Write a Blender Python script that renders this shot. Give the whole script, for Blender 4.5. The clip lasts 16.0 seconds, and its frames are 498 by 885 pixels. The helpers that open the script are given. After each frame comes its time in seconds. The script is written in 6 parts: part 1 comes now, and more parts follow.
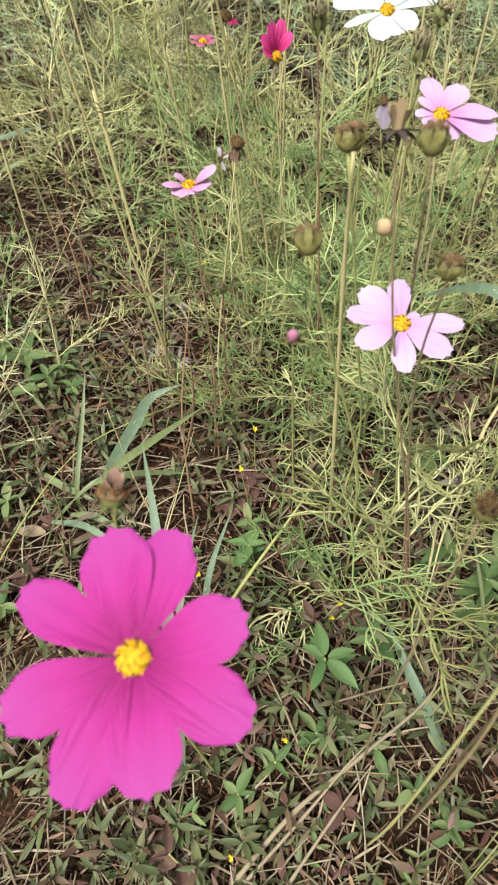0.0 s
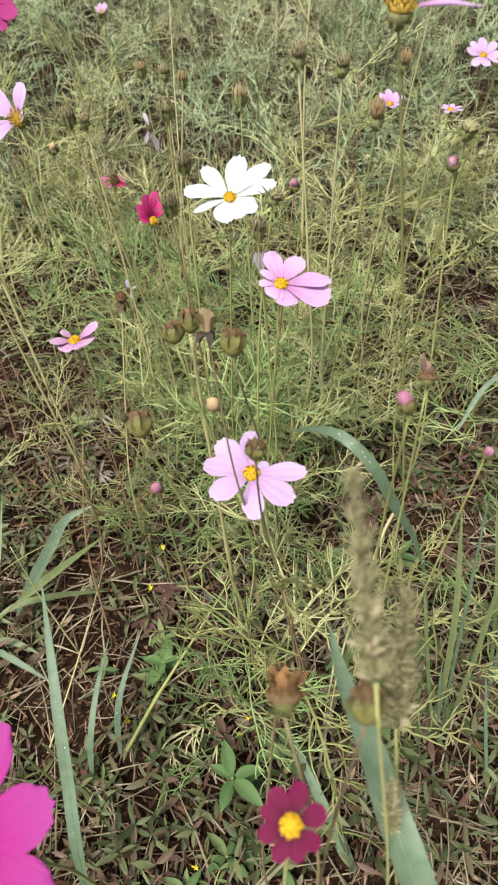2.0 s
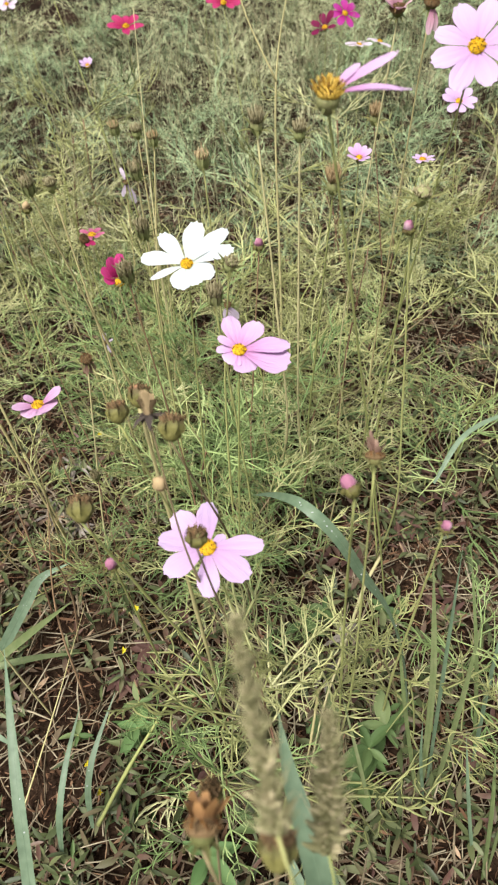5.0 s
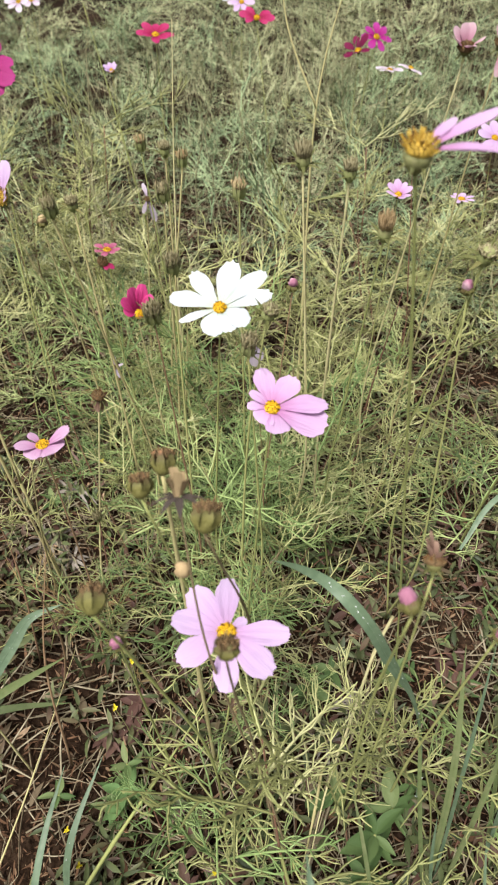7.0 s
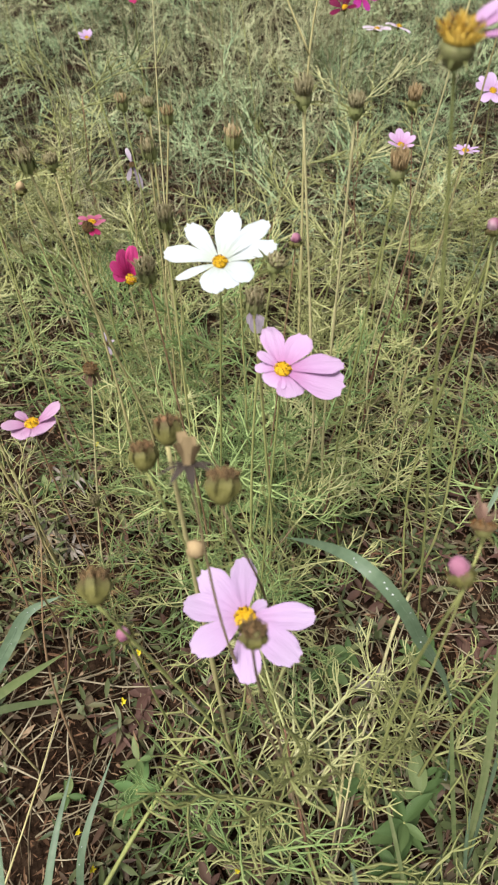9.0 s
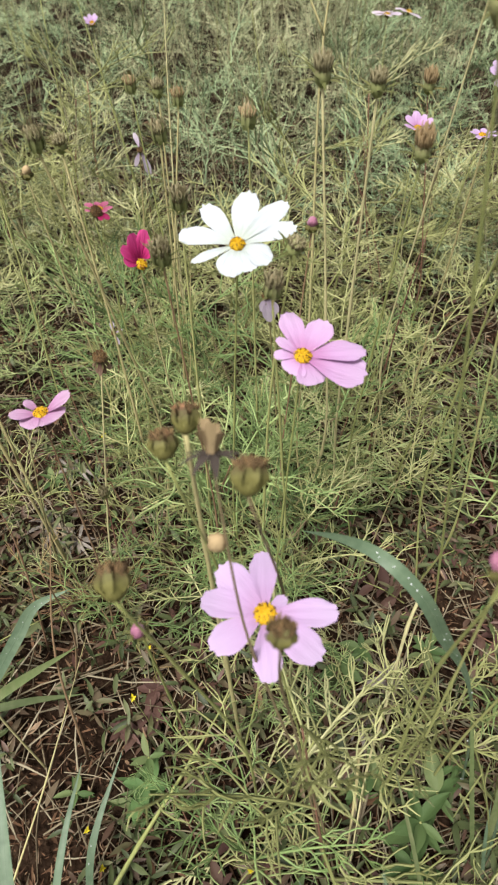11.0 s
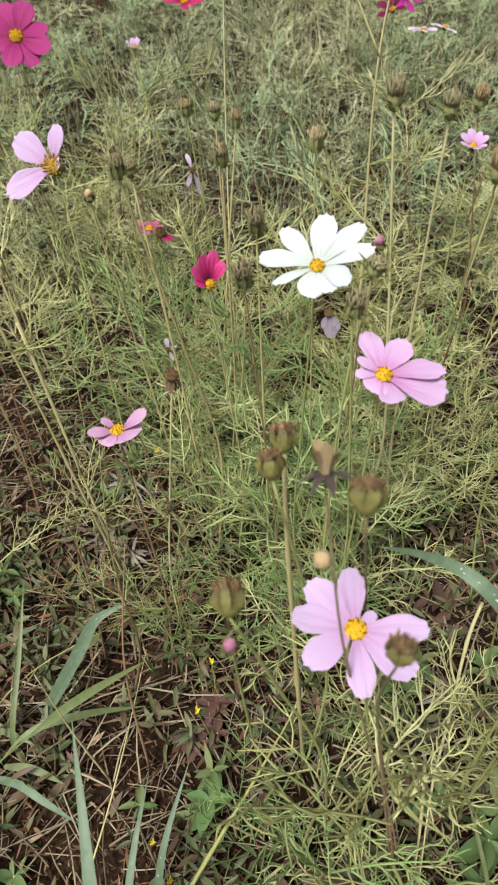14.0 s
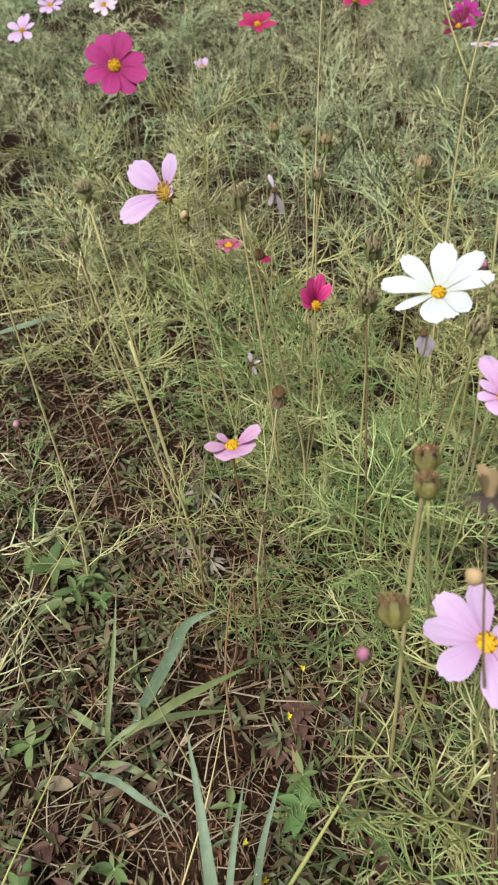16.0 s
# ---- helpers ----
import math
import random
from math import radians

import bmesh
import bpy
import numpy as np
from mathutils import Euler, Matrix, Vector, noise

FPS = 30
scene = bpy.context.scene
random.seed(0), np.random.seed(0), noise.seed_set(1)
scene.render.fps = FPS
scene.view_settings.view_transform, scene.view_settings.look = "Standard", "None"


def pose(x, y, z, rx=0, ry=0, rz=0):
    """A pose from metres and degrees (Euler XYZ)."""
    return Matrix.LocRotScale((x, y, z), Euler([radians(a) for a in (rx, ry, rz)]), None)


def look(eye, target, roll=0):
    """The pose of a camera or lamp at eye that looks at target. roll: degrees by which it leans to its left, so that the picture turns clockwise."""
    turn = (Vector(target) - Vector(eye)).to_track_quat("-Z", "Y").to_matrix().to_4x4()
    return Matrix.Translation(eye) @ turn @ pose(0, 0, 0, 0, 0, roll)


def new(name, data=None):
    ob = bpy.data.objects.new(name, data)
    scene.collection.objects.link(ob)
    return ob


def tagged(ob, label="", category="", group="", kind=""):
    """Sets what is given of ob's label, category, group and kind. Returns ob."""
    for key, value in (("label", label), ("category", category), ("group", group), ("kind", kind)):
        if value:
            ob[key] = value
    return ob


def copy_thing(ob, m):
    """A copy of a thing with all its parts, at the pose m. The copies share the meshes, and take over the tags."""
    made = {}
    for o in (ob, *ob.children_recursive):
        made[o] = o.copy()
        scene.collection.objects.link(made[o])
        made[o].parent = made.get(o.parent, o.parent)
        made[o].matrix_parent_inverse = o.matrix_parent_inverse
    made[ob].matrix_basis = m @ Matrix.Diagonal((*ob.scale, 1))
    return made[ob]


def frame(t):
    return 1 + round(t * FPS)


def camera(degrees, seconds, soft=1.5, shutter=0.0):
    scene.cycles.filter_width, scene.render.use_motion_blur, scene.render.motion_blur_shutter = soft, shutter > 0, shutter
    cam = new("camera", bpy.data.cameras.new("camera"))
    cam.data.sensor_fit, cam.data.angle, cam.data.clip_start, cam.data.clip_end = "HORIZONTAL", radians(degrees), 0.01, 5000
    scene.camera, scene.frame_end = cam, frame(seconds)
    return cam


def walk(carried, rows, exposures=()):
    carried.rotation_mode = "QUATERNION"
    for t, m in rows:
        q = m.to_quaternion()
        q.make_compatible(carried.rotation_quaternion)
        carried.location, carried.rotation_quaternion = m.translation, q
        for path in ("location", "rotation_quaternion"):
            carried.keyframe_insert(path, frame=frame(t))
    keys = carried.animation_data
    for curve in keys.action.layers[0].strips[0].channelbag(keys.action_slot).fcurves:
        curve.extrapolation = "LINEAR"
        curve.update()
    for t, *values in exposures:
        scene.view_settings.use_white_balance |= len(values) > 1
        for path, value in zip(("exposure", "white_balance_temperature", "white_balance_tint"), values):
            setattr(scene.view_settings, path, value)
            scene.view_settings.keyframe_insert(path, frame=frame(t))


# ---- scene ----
cam = camera(43.19, 16.0, soft=2.1)
PATH = [
    (0, (0.0266, -0.0083, 0.6000), (-0.1060, 1.2006, -0.9878), -3.56),
    (0.5, (0.0457, -0.0021, 0.6213), (-0.0700, 1.2648, -0.9220), -3.92),
    (1, (0.0624, 0.0056, 0.6400), (-0.0477, 1.3200, -0.8634), -4.37),
    (1.5, (0.0820, 0.0098, 0.6528), (-0.0055, 1.3622, -0.8180), -4.35),
    (2, (0.1015, 0.0107, 0.6596), (0.0542, 1.3823, -0.7952), -3.63),
    (2.5, (0.1195, 0.0156, 0.6610), (0.0753, 1.3966, -0.7849), -3.87),
    (3, (0.1289, 0.0203, 0.6653), (0.0507, 1.4338, -0.7474), -5.59),
    (3.5, (0.1348, 0.0222, 0.6710), (0.0670, 1.4582, -0.7194), -5.56),
    (3.7, (0.1371, 0.0225, 0.6718), (0.0683, 1.4679, -0.7089), -5.72),
    (5.8, (0.1338, 0.0642, 0.6715), (0.0622, 1.4918, -0.7274), -4.11),
    (6, (0.1292, 0.0725, 0.6708), (0.0463, 1.5015, -0.7259), -3.85),
    (6.5, (0.1194, 0.0880, 0.6718), (0.0444, 1.5335, -0.7084), -2.36),
    (7, (0.1103, 0.0973, 0.6703), (0.0792, 1.5474, -0.7067), -0.34),
    (7.5, (0.1028, 0.1063, 0.6629), (0.0877, 1.5574, -0.7133), 0.54),
    (8, (0.0977, 0.1128, 0.6530), (0.0718, 1.5558, -0.7316), -0.54),
    (8.5, (0.0971, 0.1160, 0.6421), (0.0566, 1.5486, -0.7530), -2.17),
    (9, (0.0993, 0.1168, 0.6362), (0.0882, 1.5347, -0.7743), -2.18),
    (11.5, (0.0849, 0.1265, 0.6236), (0.0633, 1.5301, -0.8010), -2.36),
    (12, (0.0792, 0.1266, 0.6231), (0.0315, 1.5362, -0.7950), -3.31),
    (12.5, (0.0726, 0.1278, 0.6244), (0.0069, 1.5372, -0.7932), -3.33),
    (13, (0.0696, 0.1264, 0.6273), (0.0070, 1.5399, -0.7863), -3.29),
    (13.5, (0.0632, 0.1243, 0.6317), (0.0034, 1.5474, -0.7722), -3.44),
    (14, (0.0540, 0.1231, 0.6344), (-0.0307, 1.5511, -0.7634), -4.29),
    (14.5, (0.0445, 0.1215, 0.6373), (-0.0604, 1.5488, -0.7598), -4.66),
    (15, (0.0337, 0.1184, 0.6431), (-0.0925, 1.5523, -0.7455), -5.30),
    (15.5, (0.0181, 0.1136, 0.6510), (-0.1123, 1.5497, -0.7348), -5.46),
    (16, (-0.0032, 0.1116, 0.6571), (-0.1834, 1.5512, -0.7195), -6.06),
]
cam.data.dof.use_dof, cam.data.dof.focus_distance, cam.data.dof.aperture_fstop = True, 0.60, 18.0
walk(cam, [(t, look(eye, target, roll)) for t, eye, target, roll in PATH],
     [(0, 1.74), (1.5, 1.55), (3.5, 1.68), (7, 1.55), (9, 1.43), (12.5, 1.40), (16, 1.35)])

# ---- sky and light: a bright overcast day ----
SUN_ELEVATION, SUN_AZIMUTH = 64.0, 215.0
world = bpy.data.worlds.new("overcast_sky")
scene.world = world
world.use_nodes = True
wn, wl = world.node_tree.nodes, world.node_tree.links
sky = wn.new("ShaderNodeTexSky")
sky.sky_type, sky.sun_disc = "NISHITA", False
sky.sun_elevation, sky.sun_rotation = radians(SUN_ELEVATION), radians(SUN_AZIMUTH)
sky.dust_density = 4.0
cloud = wn.new("ShaderNodeHueSaturation")
cloud.inputs["Saturation"].default_value = 0.25
wl.new(sky.outputs[0], cloud.inputs["Color"])
wl.new(cloud.outputs[0], wn["Background"].inputs["Color"])
wn["Background"].inputs["Strength"].default_value = 0.056
sun = new("sun", bpy.data.lights.new("sun", "SUN"))
sun.data.energy, sun.data.angle, sun.data.color = 2.6, radians(20), (1.0, 0.97, 0.92)
sun.matrix_world = look((0, 0, 5), (5 * math.sin(radians(SUN_AZIMUTH)) / math.tan(radians(SUN_ELEVATION)) * -1,
                                    5 * math.cos(radians(SUN_AZIMUTH)) / math.tan(radians(SUN_ELEVATION)) * -1, 0))

# ---- materials ----


def ramp(nodes, stops):
    r = nodes.new("ShaderNodeValToRGB")
    els = r.color_ramp.elements
    while len(els) < len(stops):
        els.new(0.5)
    for el, (p, c) in zip(els, stops):
        el.position, el.color = p, (*c, 1)
    return r


def plant_mat(name, stops, source="object", grain=200.0, rough=0.55, through_light=0.25, bump=0.15, mix=0.35, spec=0.10, patch=0.0):
    """Leaf-like surface: its colour is picked by object or island, broken up by fine noise, with light passing through."""
    m = bpy.data.materials.new(name)
    m.use_nodes = True
    n, l = m.node_tree.nodes, m.node_tree.links
    b, out = n["Principled BSDF"], n["Material Output"]
    co = n.new("ShaderNodeTexCoord")
    tex = n.new("ShaderNodeTexNoise")
    tex.inputs["Scale"].default_value, tex.inputs["Detail"].default_value = grain, 3.0
    l.new(co.outputs["Object"], tex.inputs["Vector"])
    if source == "object":
        pick = n.new("ShaderNodeObjectInfo").outputs["Random"]
    else:
        pick = n.new("ShaderNodeNewGeometry").outputs["Random Per Island"]
    both = n.new("ShaderNodeMix")
    both.inputs["Factor"].default_value = mix
    l.new(pick, both.inputs["A"])
    l.new(tex.outputs["Fac"], both.inputs["B"])
    r = ramp(n, stops)
    pickers = both.outputs["Result"]
    if patch:
        where = n.new("ShaderNodeTexNoise")
        where.inputs["Scale"].default_value, where.inputs["Detail"].default_value = 7.0, 2.0
        l.new(n.new("ShaderNodeNewGeometry").outputs["Position"], where.inputs["Vector"])
        wider = n.new("ShaderNodeMapRange")
        wider.inputs["From Min"].default_value, wider.inputs["From Max"].default_value = 0.28, 0.72
        l.new(where.outputs["Fac"], wider.inputs["Value"])
        stand = n.new("ShaderNodeMix")
        stand.inputs["Factor"].default_value = patch
        l.new(pickers, stand.inputs["A"])
        l.new(wider.outputs["Result"], stand.inputs["B"])
        pickers = stand.outputs["Result"]
    l.new(pickers, r.inputs["Fac"])
    l.new(r.outputs["Color"], b.inputs["Base Color"])
    b.inputs["Roughness"].default_value = rough
    b.inputs["Specular IOR Level"].default_value = spec
    if bump:
        bu = n.new("ShaderNodeBump")
        bu.inputs["Strength"].default_value, bu.inputs["Distance"].default_value = bump, 0.001
        l.new(tex.outputs["Fac"], bu.inputs["Height"])
        l.new(bu.outputs["Normal"], b.inputs["Normal"])
    if through_light:
        tr = n.new("ShaderNodeBsdfTranslucent")
        l.new(r.outputs["Color"], tr.inputs["Color"])
        mx = n.new("ShaderNodeMixShader")
        mx.inputs["Fac"].default_value = through_light
        l.new(b.outputs[0], mx.inputs[1])
        l.new(tr.outputs[0], mx.inputs[2])
        l.new(mx.outputs[0], out.inputs["Surface"])
    return m


def pod_mat(name, stops):
    """A ripening head: greener at its foot, withered towards its tip, mottled."""
    m = bpy.data.materials.new(name)
    m.use_nodes = True
    n, l = m.node_tree.nodes, m.node_tree.links
    b = n["Principled BSDF"]
    co = n.new("ShaderNodeTexCoord")
    cut = n.new("ShaderNodeSeparateXYZ")
    l.new(co.outputs["Object"], cut.inputs[0])
    span = n.new("ShaderNodeMapRange")
    span.inputs["From Min"].default_value, span.inputs["From Max"].default_value = -1.3, 1.3
    l.new(cut.outputs["Z"], span.inputs["Value"])
    tex = n.new("ShaderNodeTexNoise")
    tex.inputs["Scale"].default_value, tex.inputs["Detail"].default_value = 2.6, 4.0
    l.new(co.outputs["Object"], tex.inputs["Vector"])
    mott = n.new("ShaderNodeMath")
    mott.operation = "MULTIPLY_ADD"
    mott.inputs[1].default_value = 0.7
    l.new(tex.outputs["Fac"], mott.inputs[0])
    l.new(span.outputs["Result"], mott.inputs[2])
    own = n.new("ShaderNodeMath")
    own.operation = "MULTIPLY_ADD"
    own.inputs[1].default_value = 0.30
    l.new(n.new("ShaderNodeObjectInfo").outputs["Random"], own.inputs[0])
    l.new(mott.outputs[0], own.inputs[2])
    shift = n.new("ShaderNodeMath")
    shift.operation = "SUBTRACT"
    shift.inputs[1].default_value = 0.74
    l.new(own.outputs[0], shift.inputs[0])
    r = ramp(n, stops)
    l.new(shift.outputs[0], r.inputs["Fac"])
    l.new(r.outputs["Color"], b.inputs["Base Color"])
    b.inputs["Roughness"].default_value, b.inputs["Specular IOR Level"].default_value = 0.7, 0.2
    bu = n.new("ShaderNodeBump")
    bu.inputs["Strength"].default_value, bu.inputs["Distance"].default_value = 0.4, 0.0006
    l.new(tex.outputs["Fac"], bu.inputs["Height"])
    l.new(bu.outputs["Normal"], b.inputs["Normal"])
    return m


def petal_mat(name, base, body, tip, through_light=0.25):
    """Petal: a deeper eye, the body colour and a paler edge along its length, with fine lengthwise veins."""
    m = bpy.data.materials.new(name)
    m.use_nodes = True
    n, l = m.node_tree.nodes, m.node_tree.links
    b, out = n["Principled BSDF"], n["Material Output"]
    co = n.new("ShaderNodeTexCoord")
    sep = n.new("ShaderNodeSeparateXYZ")
    l.new(co.outputs["Object"], sep.inputs[0])
    scale = n.new("ShaderNodeMapping")
    scale.inputs["Scale"].default_value = (1.5, 26.0, 1.0)
    l.new(co.outputs["Object"], scale.inputs["Vector"])
    veins = n.new("ShaderNodeTexNoise")
    veins.inputs["Scale"].default_value, veins.inputs["Detail"].default_value = 1.6, 3.0
    l.new(scale.outputs[0], veins.inputs["Vector"])
    add = n.new("ShaderNodeMath")
    add.operation, add.inputs[1].default_value = "MULTIPLY_ADD", 0.20
    l.new(veins.outputs["Fac"], add.inputs[0])
    l.new(sep.outputs["X"], add.inputs[2])
    r = ramp(n, [(0.20, base), (0.55, body), (1.0, tip)])
    l.new(add.outputs[0], r.inputs["Fac"])
    l.new(r.outputs["Color"], b.inputs["Base Color"])
    b.inputs["Roughness"].default_value, b.inputs["Specular IOR Level"].default_value = 0.6, 0.2
    bu = n.new("ShaderNodeBump")
    bu.inputs["Strength"].default_value, bu.inputs["Distance"].default_value = 0.24, 0.02
    l.new(veins.outputs["Fac"], bu.inputs["Height"])
    l.new(bu.outputs["Normal"], b.inputs["Normal"])
    tr = n.new("ShaderNodeBsdfTranslucent")
    l.new(r.outputs["Color"], tr.inputs["Color"])
    mx = n.new("ShaderNodeMixShader")
    mx.inputs["Fac"].default_value = through_light
    l.new(b.outputs[0], mx.inputs[1])
    l.new(tr.outputs[0], mx.inputs[2])
    l.new(mx.outputs[0], out.inputs["Surface"])
    return m


def soil_mat():
    m = bpy.data.materials.new("soil")
    m.use_nodes = True
    n, l = m.node_tree.nodes, m.node_tree.links
    b = n["Principled BSDF"]
    co = n.new("ShaderNodeTexCoord")
    big, small, chips = n.new("ShaderNodeTexNoise"), n.new("ShaderNodeTexNoise"), n.new("ShaderNodeTexVoronoi")
    for t, s in ((big, 9.0), (small, 160.0), (chips, 190.0)):
        t.inputs["Scale"].default_value = s
        l.new(co.outputs["Object"], t.inputs["Vector"])
    big.inputs["Detail"].default_value = small.inputs["Detail"].default_value = 5.0
    mix = n.new("ShaderNodeMix")
    mix.inputs["Factor"].default_value = 0.55
    l.new(big.outputs["Fac"], mix.inputs["A"])
    l.new(small.outputs["Fac"], mix.inputs["B"])
    r = ramp(n, [(0.3, (0.008, 0.0044, 0.0026)), (0.5, (0.017, 0.0098, 0.0060)), (0.62, (0.034, 0.0208, 0.0128)), (0.75, (0.070, 0.046, 0.030))])
    l.new(mix.outputs["Result"], r.inputs["Fac"])
    l.new(r.outputs["Color"], b.inputs["Base Color"])
    b.inputs["Roughness"].default_value, b.inputs["Specular IOR Level"].default_value = 0.95, 0.04
    add = n.new("ShaderNodeMath")
    add.operation = "ADD"
    l.new(small.outputs["Fac"], add.inputs[0])
    l.new(chips.outputs["Distance"], add.inputs[1])
    bu = n.new("ShaderNodeBump")
    bu.inputs["Strength"].default_value, bu.inputs["Distance"].default_value = 0.9, 0.004
    l.new(add.outputs[0], bu.inputs["Height"])
    l.new(bu.outputs["Normal"], b.inputs["Normal"])
    return m


SOIL = soil_mat()
FEATHER = plant_mat("feathery_leaf", [(0.1, (0.08964, 0.09317, 0.03331)), (0.35, (0.2038, 0.2144, 0.08022)), (0.6, (0.3588, 0.3655, 0.1557)), (0.85, (0.46, 0.4476, 0.2475))], grain=40.0, mix=0.25, through_light=0.06, rough=0.45, spec=0.3, patch=0.35)
FRESH = plant_mat("fresh_feathery_leaf", [(0.1, (0.0617, 0.09173, 0.03175)), (0.4, (0.1452, 0.2156, 0.07437)), (0.65, (0.263, 0.3464, 0.1309)), (0.9, (0.394, 0.4375, 0.1934))], grain=40.0, mix=0.25, through_light=0.06, rough=0.45, spec=0.3, patch=0.35)
DRY = plant_mat("drying_feathery_leaf", [(0.1, (0.09922, 0.05288, 0.02903)), (0.4, (0.2197, 0.1511, 0.06955)), (0.65, (0.3471, 0.2799, 0.127)), (0.9, (0.2778, 0.1452, 0.07997))], grain=40.0, mix=0.25, through_light=0.12, patch=0.3)
# Greyer, bluer leaf greens with the far meadow's haze put into them
HAZED_FEATHER = plant_mat("meadow_leaf", [(0.08, (0.06632, 0.07074, 0.04242)), (0.33, (0.1534, 0.1735, 0.09035)), (0.55, (0.2748, 0.2937, 0.1591)), (0.75, (0.3957, 0.386, 0.2341)), (0.92, (0.229, 0.1579, 0.1031))], "island", 12.0, mix=0.3, through_light=0.06, patch=0.4)
HAZED_FRESH = plant_mat("hazed_fresh_leaf", [(0.08, (0.06477, 0.09569, 0.05363)), (0.4, (0.1537, 0.2078, 0.1102)), (0.7, (0.2684, 0.3253, 0.1749)), (0.95, (0.377, 0.3751, 0.227))], "island", 12.0, mix=0.3, through_light=0.06, patch=0.4)
WEED = plant_mat("low_weed_leaf", [(0.08, (0.034, 0.044, 0.019)), (0.36, (0.070, 0.088, 0.034)), (0.58, (0.115, 0.130, 0.056)), (0.72, (0.105, 0.080, 0.046)), (0.84, (0.095, 0.046, 0.036)), (0.95, (0.180, 0.150, 0.098))], "island", 60.0, mix=0.2, spec=0.25, rough=0.5)
BROAD = plant_mat("broad_weed_leaf", [(0.08, (0.045, 0.082, 0.028)), (0.4, (0.074, 0.120, 0.042)), (0.65, (0.108, 0.155, 0.058)), (0.8, (0.150, 0.185, 0.078)), (0.93, (0.120, 0.066, 0.050))], grain=300.0, mix=0.35, spec=0.15, rough=0.55)
DULL = plant_mat("olive_weed_leaf", [(0.08, (0.038, 0.050, 0.022)), (0.35, (0.072, 0.088, 0.038)), (0.6, (0.110, 0.126, 0.058)), (0.8, (0.155, 0.158, 0.084)), (0.94, (0.105, 0.062, 0.045))], grain=300.0, mix=0.3, spec=0.15, rough=0.55)
LITTER = plant_mat("dead_leaf", [(0.06, (0.0224, 0.012, 0.007238)), (0.3, (0.06944, 0.037, 0.02068)), (0.5, (0.14, 0.078, 0.04418)), (0.68, (0.112, 0.06, 0.03572)), (0.84, (0.2296, 0.15, 0.0893)), (0.98, (0.448, 0.345, 0.2444))], "island", 90.0, rough=0.8, through_light=0.1, mix=0.2)
STRAW = plant_mat("straw", [(0.1, (0.1011, 0.07644, 0.04816)), (0.5, (0.1845, 0.1499, 0.09632)), (0.9, (0.3094, 0.2675, 0.1866))], "island", 120.0, rough=0.7, through_light=0.05, mix=0.25)
DRY_STEM = plant_mat("dry_stem", [(0.1, (0.2376, 0.198, 0.0946)), (0.5, (0.3432, 0.308, 0.1505)), (0.9, (0.44, 0.4048, 0.2279))], grain=150.0, through_light=0.0, mix=0.4)
GREEN_STEM = plant_mat("green_stem", [(0.1, (0.168, 0.189, 0.0665)), (0.5, (0.252, 0.266, 0.098)), (0.9, (0.329, 0.322, 0.14))], grain=150.0, through_light=0.0, mix=0.4)
RED_STEM = plant_mat("reddish_stem", [(0.1, (0.110, 0.055, 0.040)), (0.5, (0.175, 0.095, 0.062)), (0.9, (0.220, 0.150, 0.085))], grain=150.0, through_light=0.0, mix=0.4)
BROWN_STEM = plant_mat("brownish_stem", [(0.1, (0.105, 0.080, 0.048)), (0.5, (0.160, 0.122, 0.070)), (0.9, (0.225, 0.190, 0.100))], grain=150.0, through_light=0.0, mix=0.5)
GRASS = plant_mat("grass_blade", [(0.1, (0.070, 0.098, 0.038)), (0.4, (0.112, 0.145, 0.056)), (0.65, (0.150, 0.172, 0.078)), (0.9, (0.225, 0.215, 0.125))], grain=140.0, rough=0.5, mix=0.7, spec=0.35)
BLUE_GRASS = plant_mat("bluish_grass_blade", [(0.1, (0.060, 0.099, 0.058)), (0.4, (0.095, 0.142, 0.084)), (0.65, (0.128, 0.180, 0.110)), (0.9, (0.195, 0.235, 0.155))], grain=140.0, rough=0.52, mix=0.7, spec=0.35)
POD_GREEN = plant_mat("green_calyx", [(0.1, (0.0665, 0.0735, 0.0266)), (0.5, (0.112, 0.1155, 0.042)), (0.9, (0.1575, 0.133, 0.056))], grain=220.0, through_light=0.1, mix=0.5)
POD_RIPE = pod_mat("ripening_head", [(0.10, (0.1196, 0.1104, 0.0336)), (0.40, (0.0828, 0.0752, 0.0264)), (0.58, (0.07176, 0.0528, 0.0224)), (0.70, (0.1058, 0.0528, 0.0264)), (0.83, (0.1702, 0.088, 0.0416)), (0.96, (0.276, 0.16, 0.088))])
POD_PALE = pod_mat("pale_seeding_head", [(0.05, (0.210, 0.230, 0.090)), (0.4, (0.190, 0.195, 0.085)), (0.65, (0.230, 0.190, 0.105)), (0.9, (0.330, 0.260, 0.160))])
POD_BROWN = plant_mat("withered_tuft", [(0.1, (0.055, 0.036, 0.020)), (0.5, (0.115, 0.074, 0.038)), (0.9, (0.215, 0.140, 0.065))], "island", 300.0, rough=0.8, through_light=0.1, mix=0.3)
TAN = plant_mat("tan_tuft", [(0.1, (0.130, 0.112, 0.060)), (0.5, (0.235, 0.205, 0.115)), (0.9, (0.370, 0.330, 0.205))], "island", 300.0, rough=0.8, through_light=0.1, mix=0.3)
DARK_SEPAL = plant_mat("dry_dark_sepal", [(0.1, (0.0315, 0.0252, 0.0224)), (0.9, (0.0805, 0.063, 0.0525))], grain=200.0, rough=0.8, through_light=0.05)
PAPERY = plant_mat("papery_husk", [(0.1, (0.250, 0.170, 0.080)), (0.9, (0.440, 0.330, 0.190))], grain=300.0, rough=0.8, through_light=0.2)
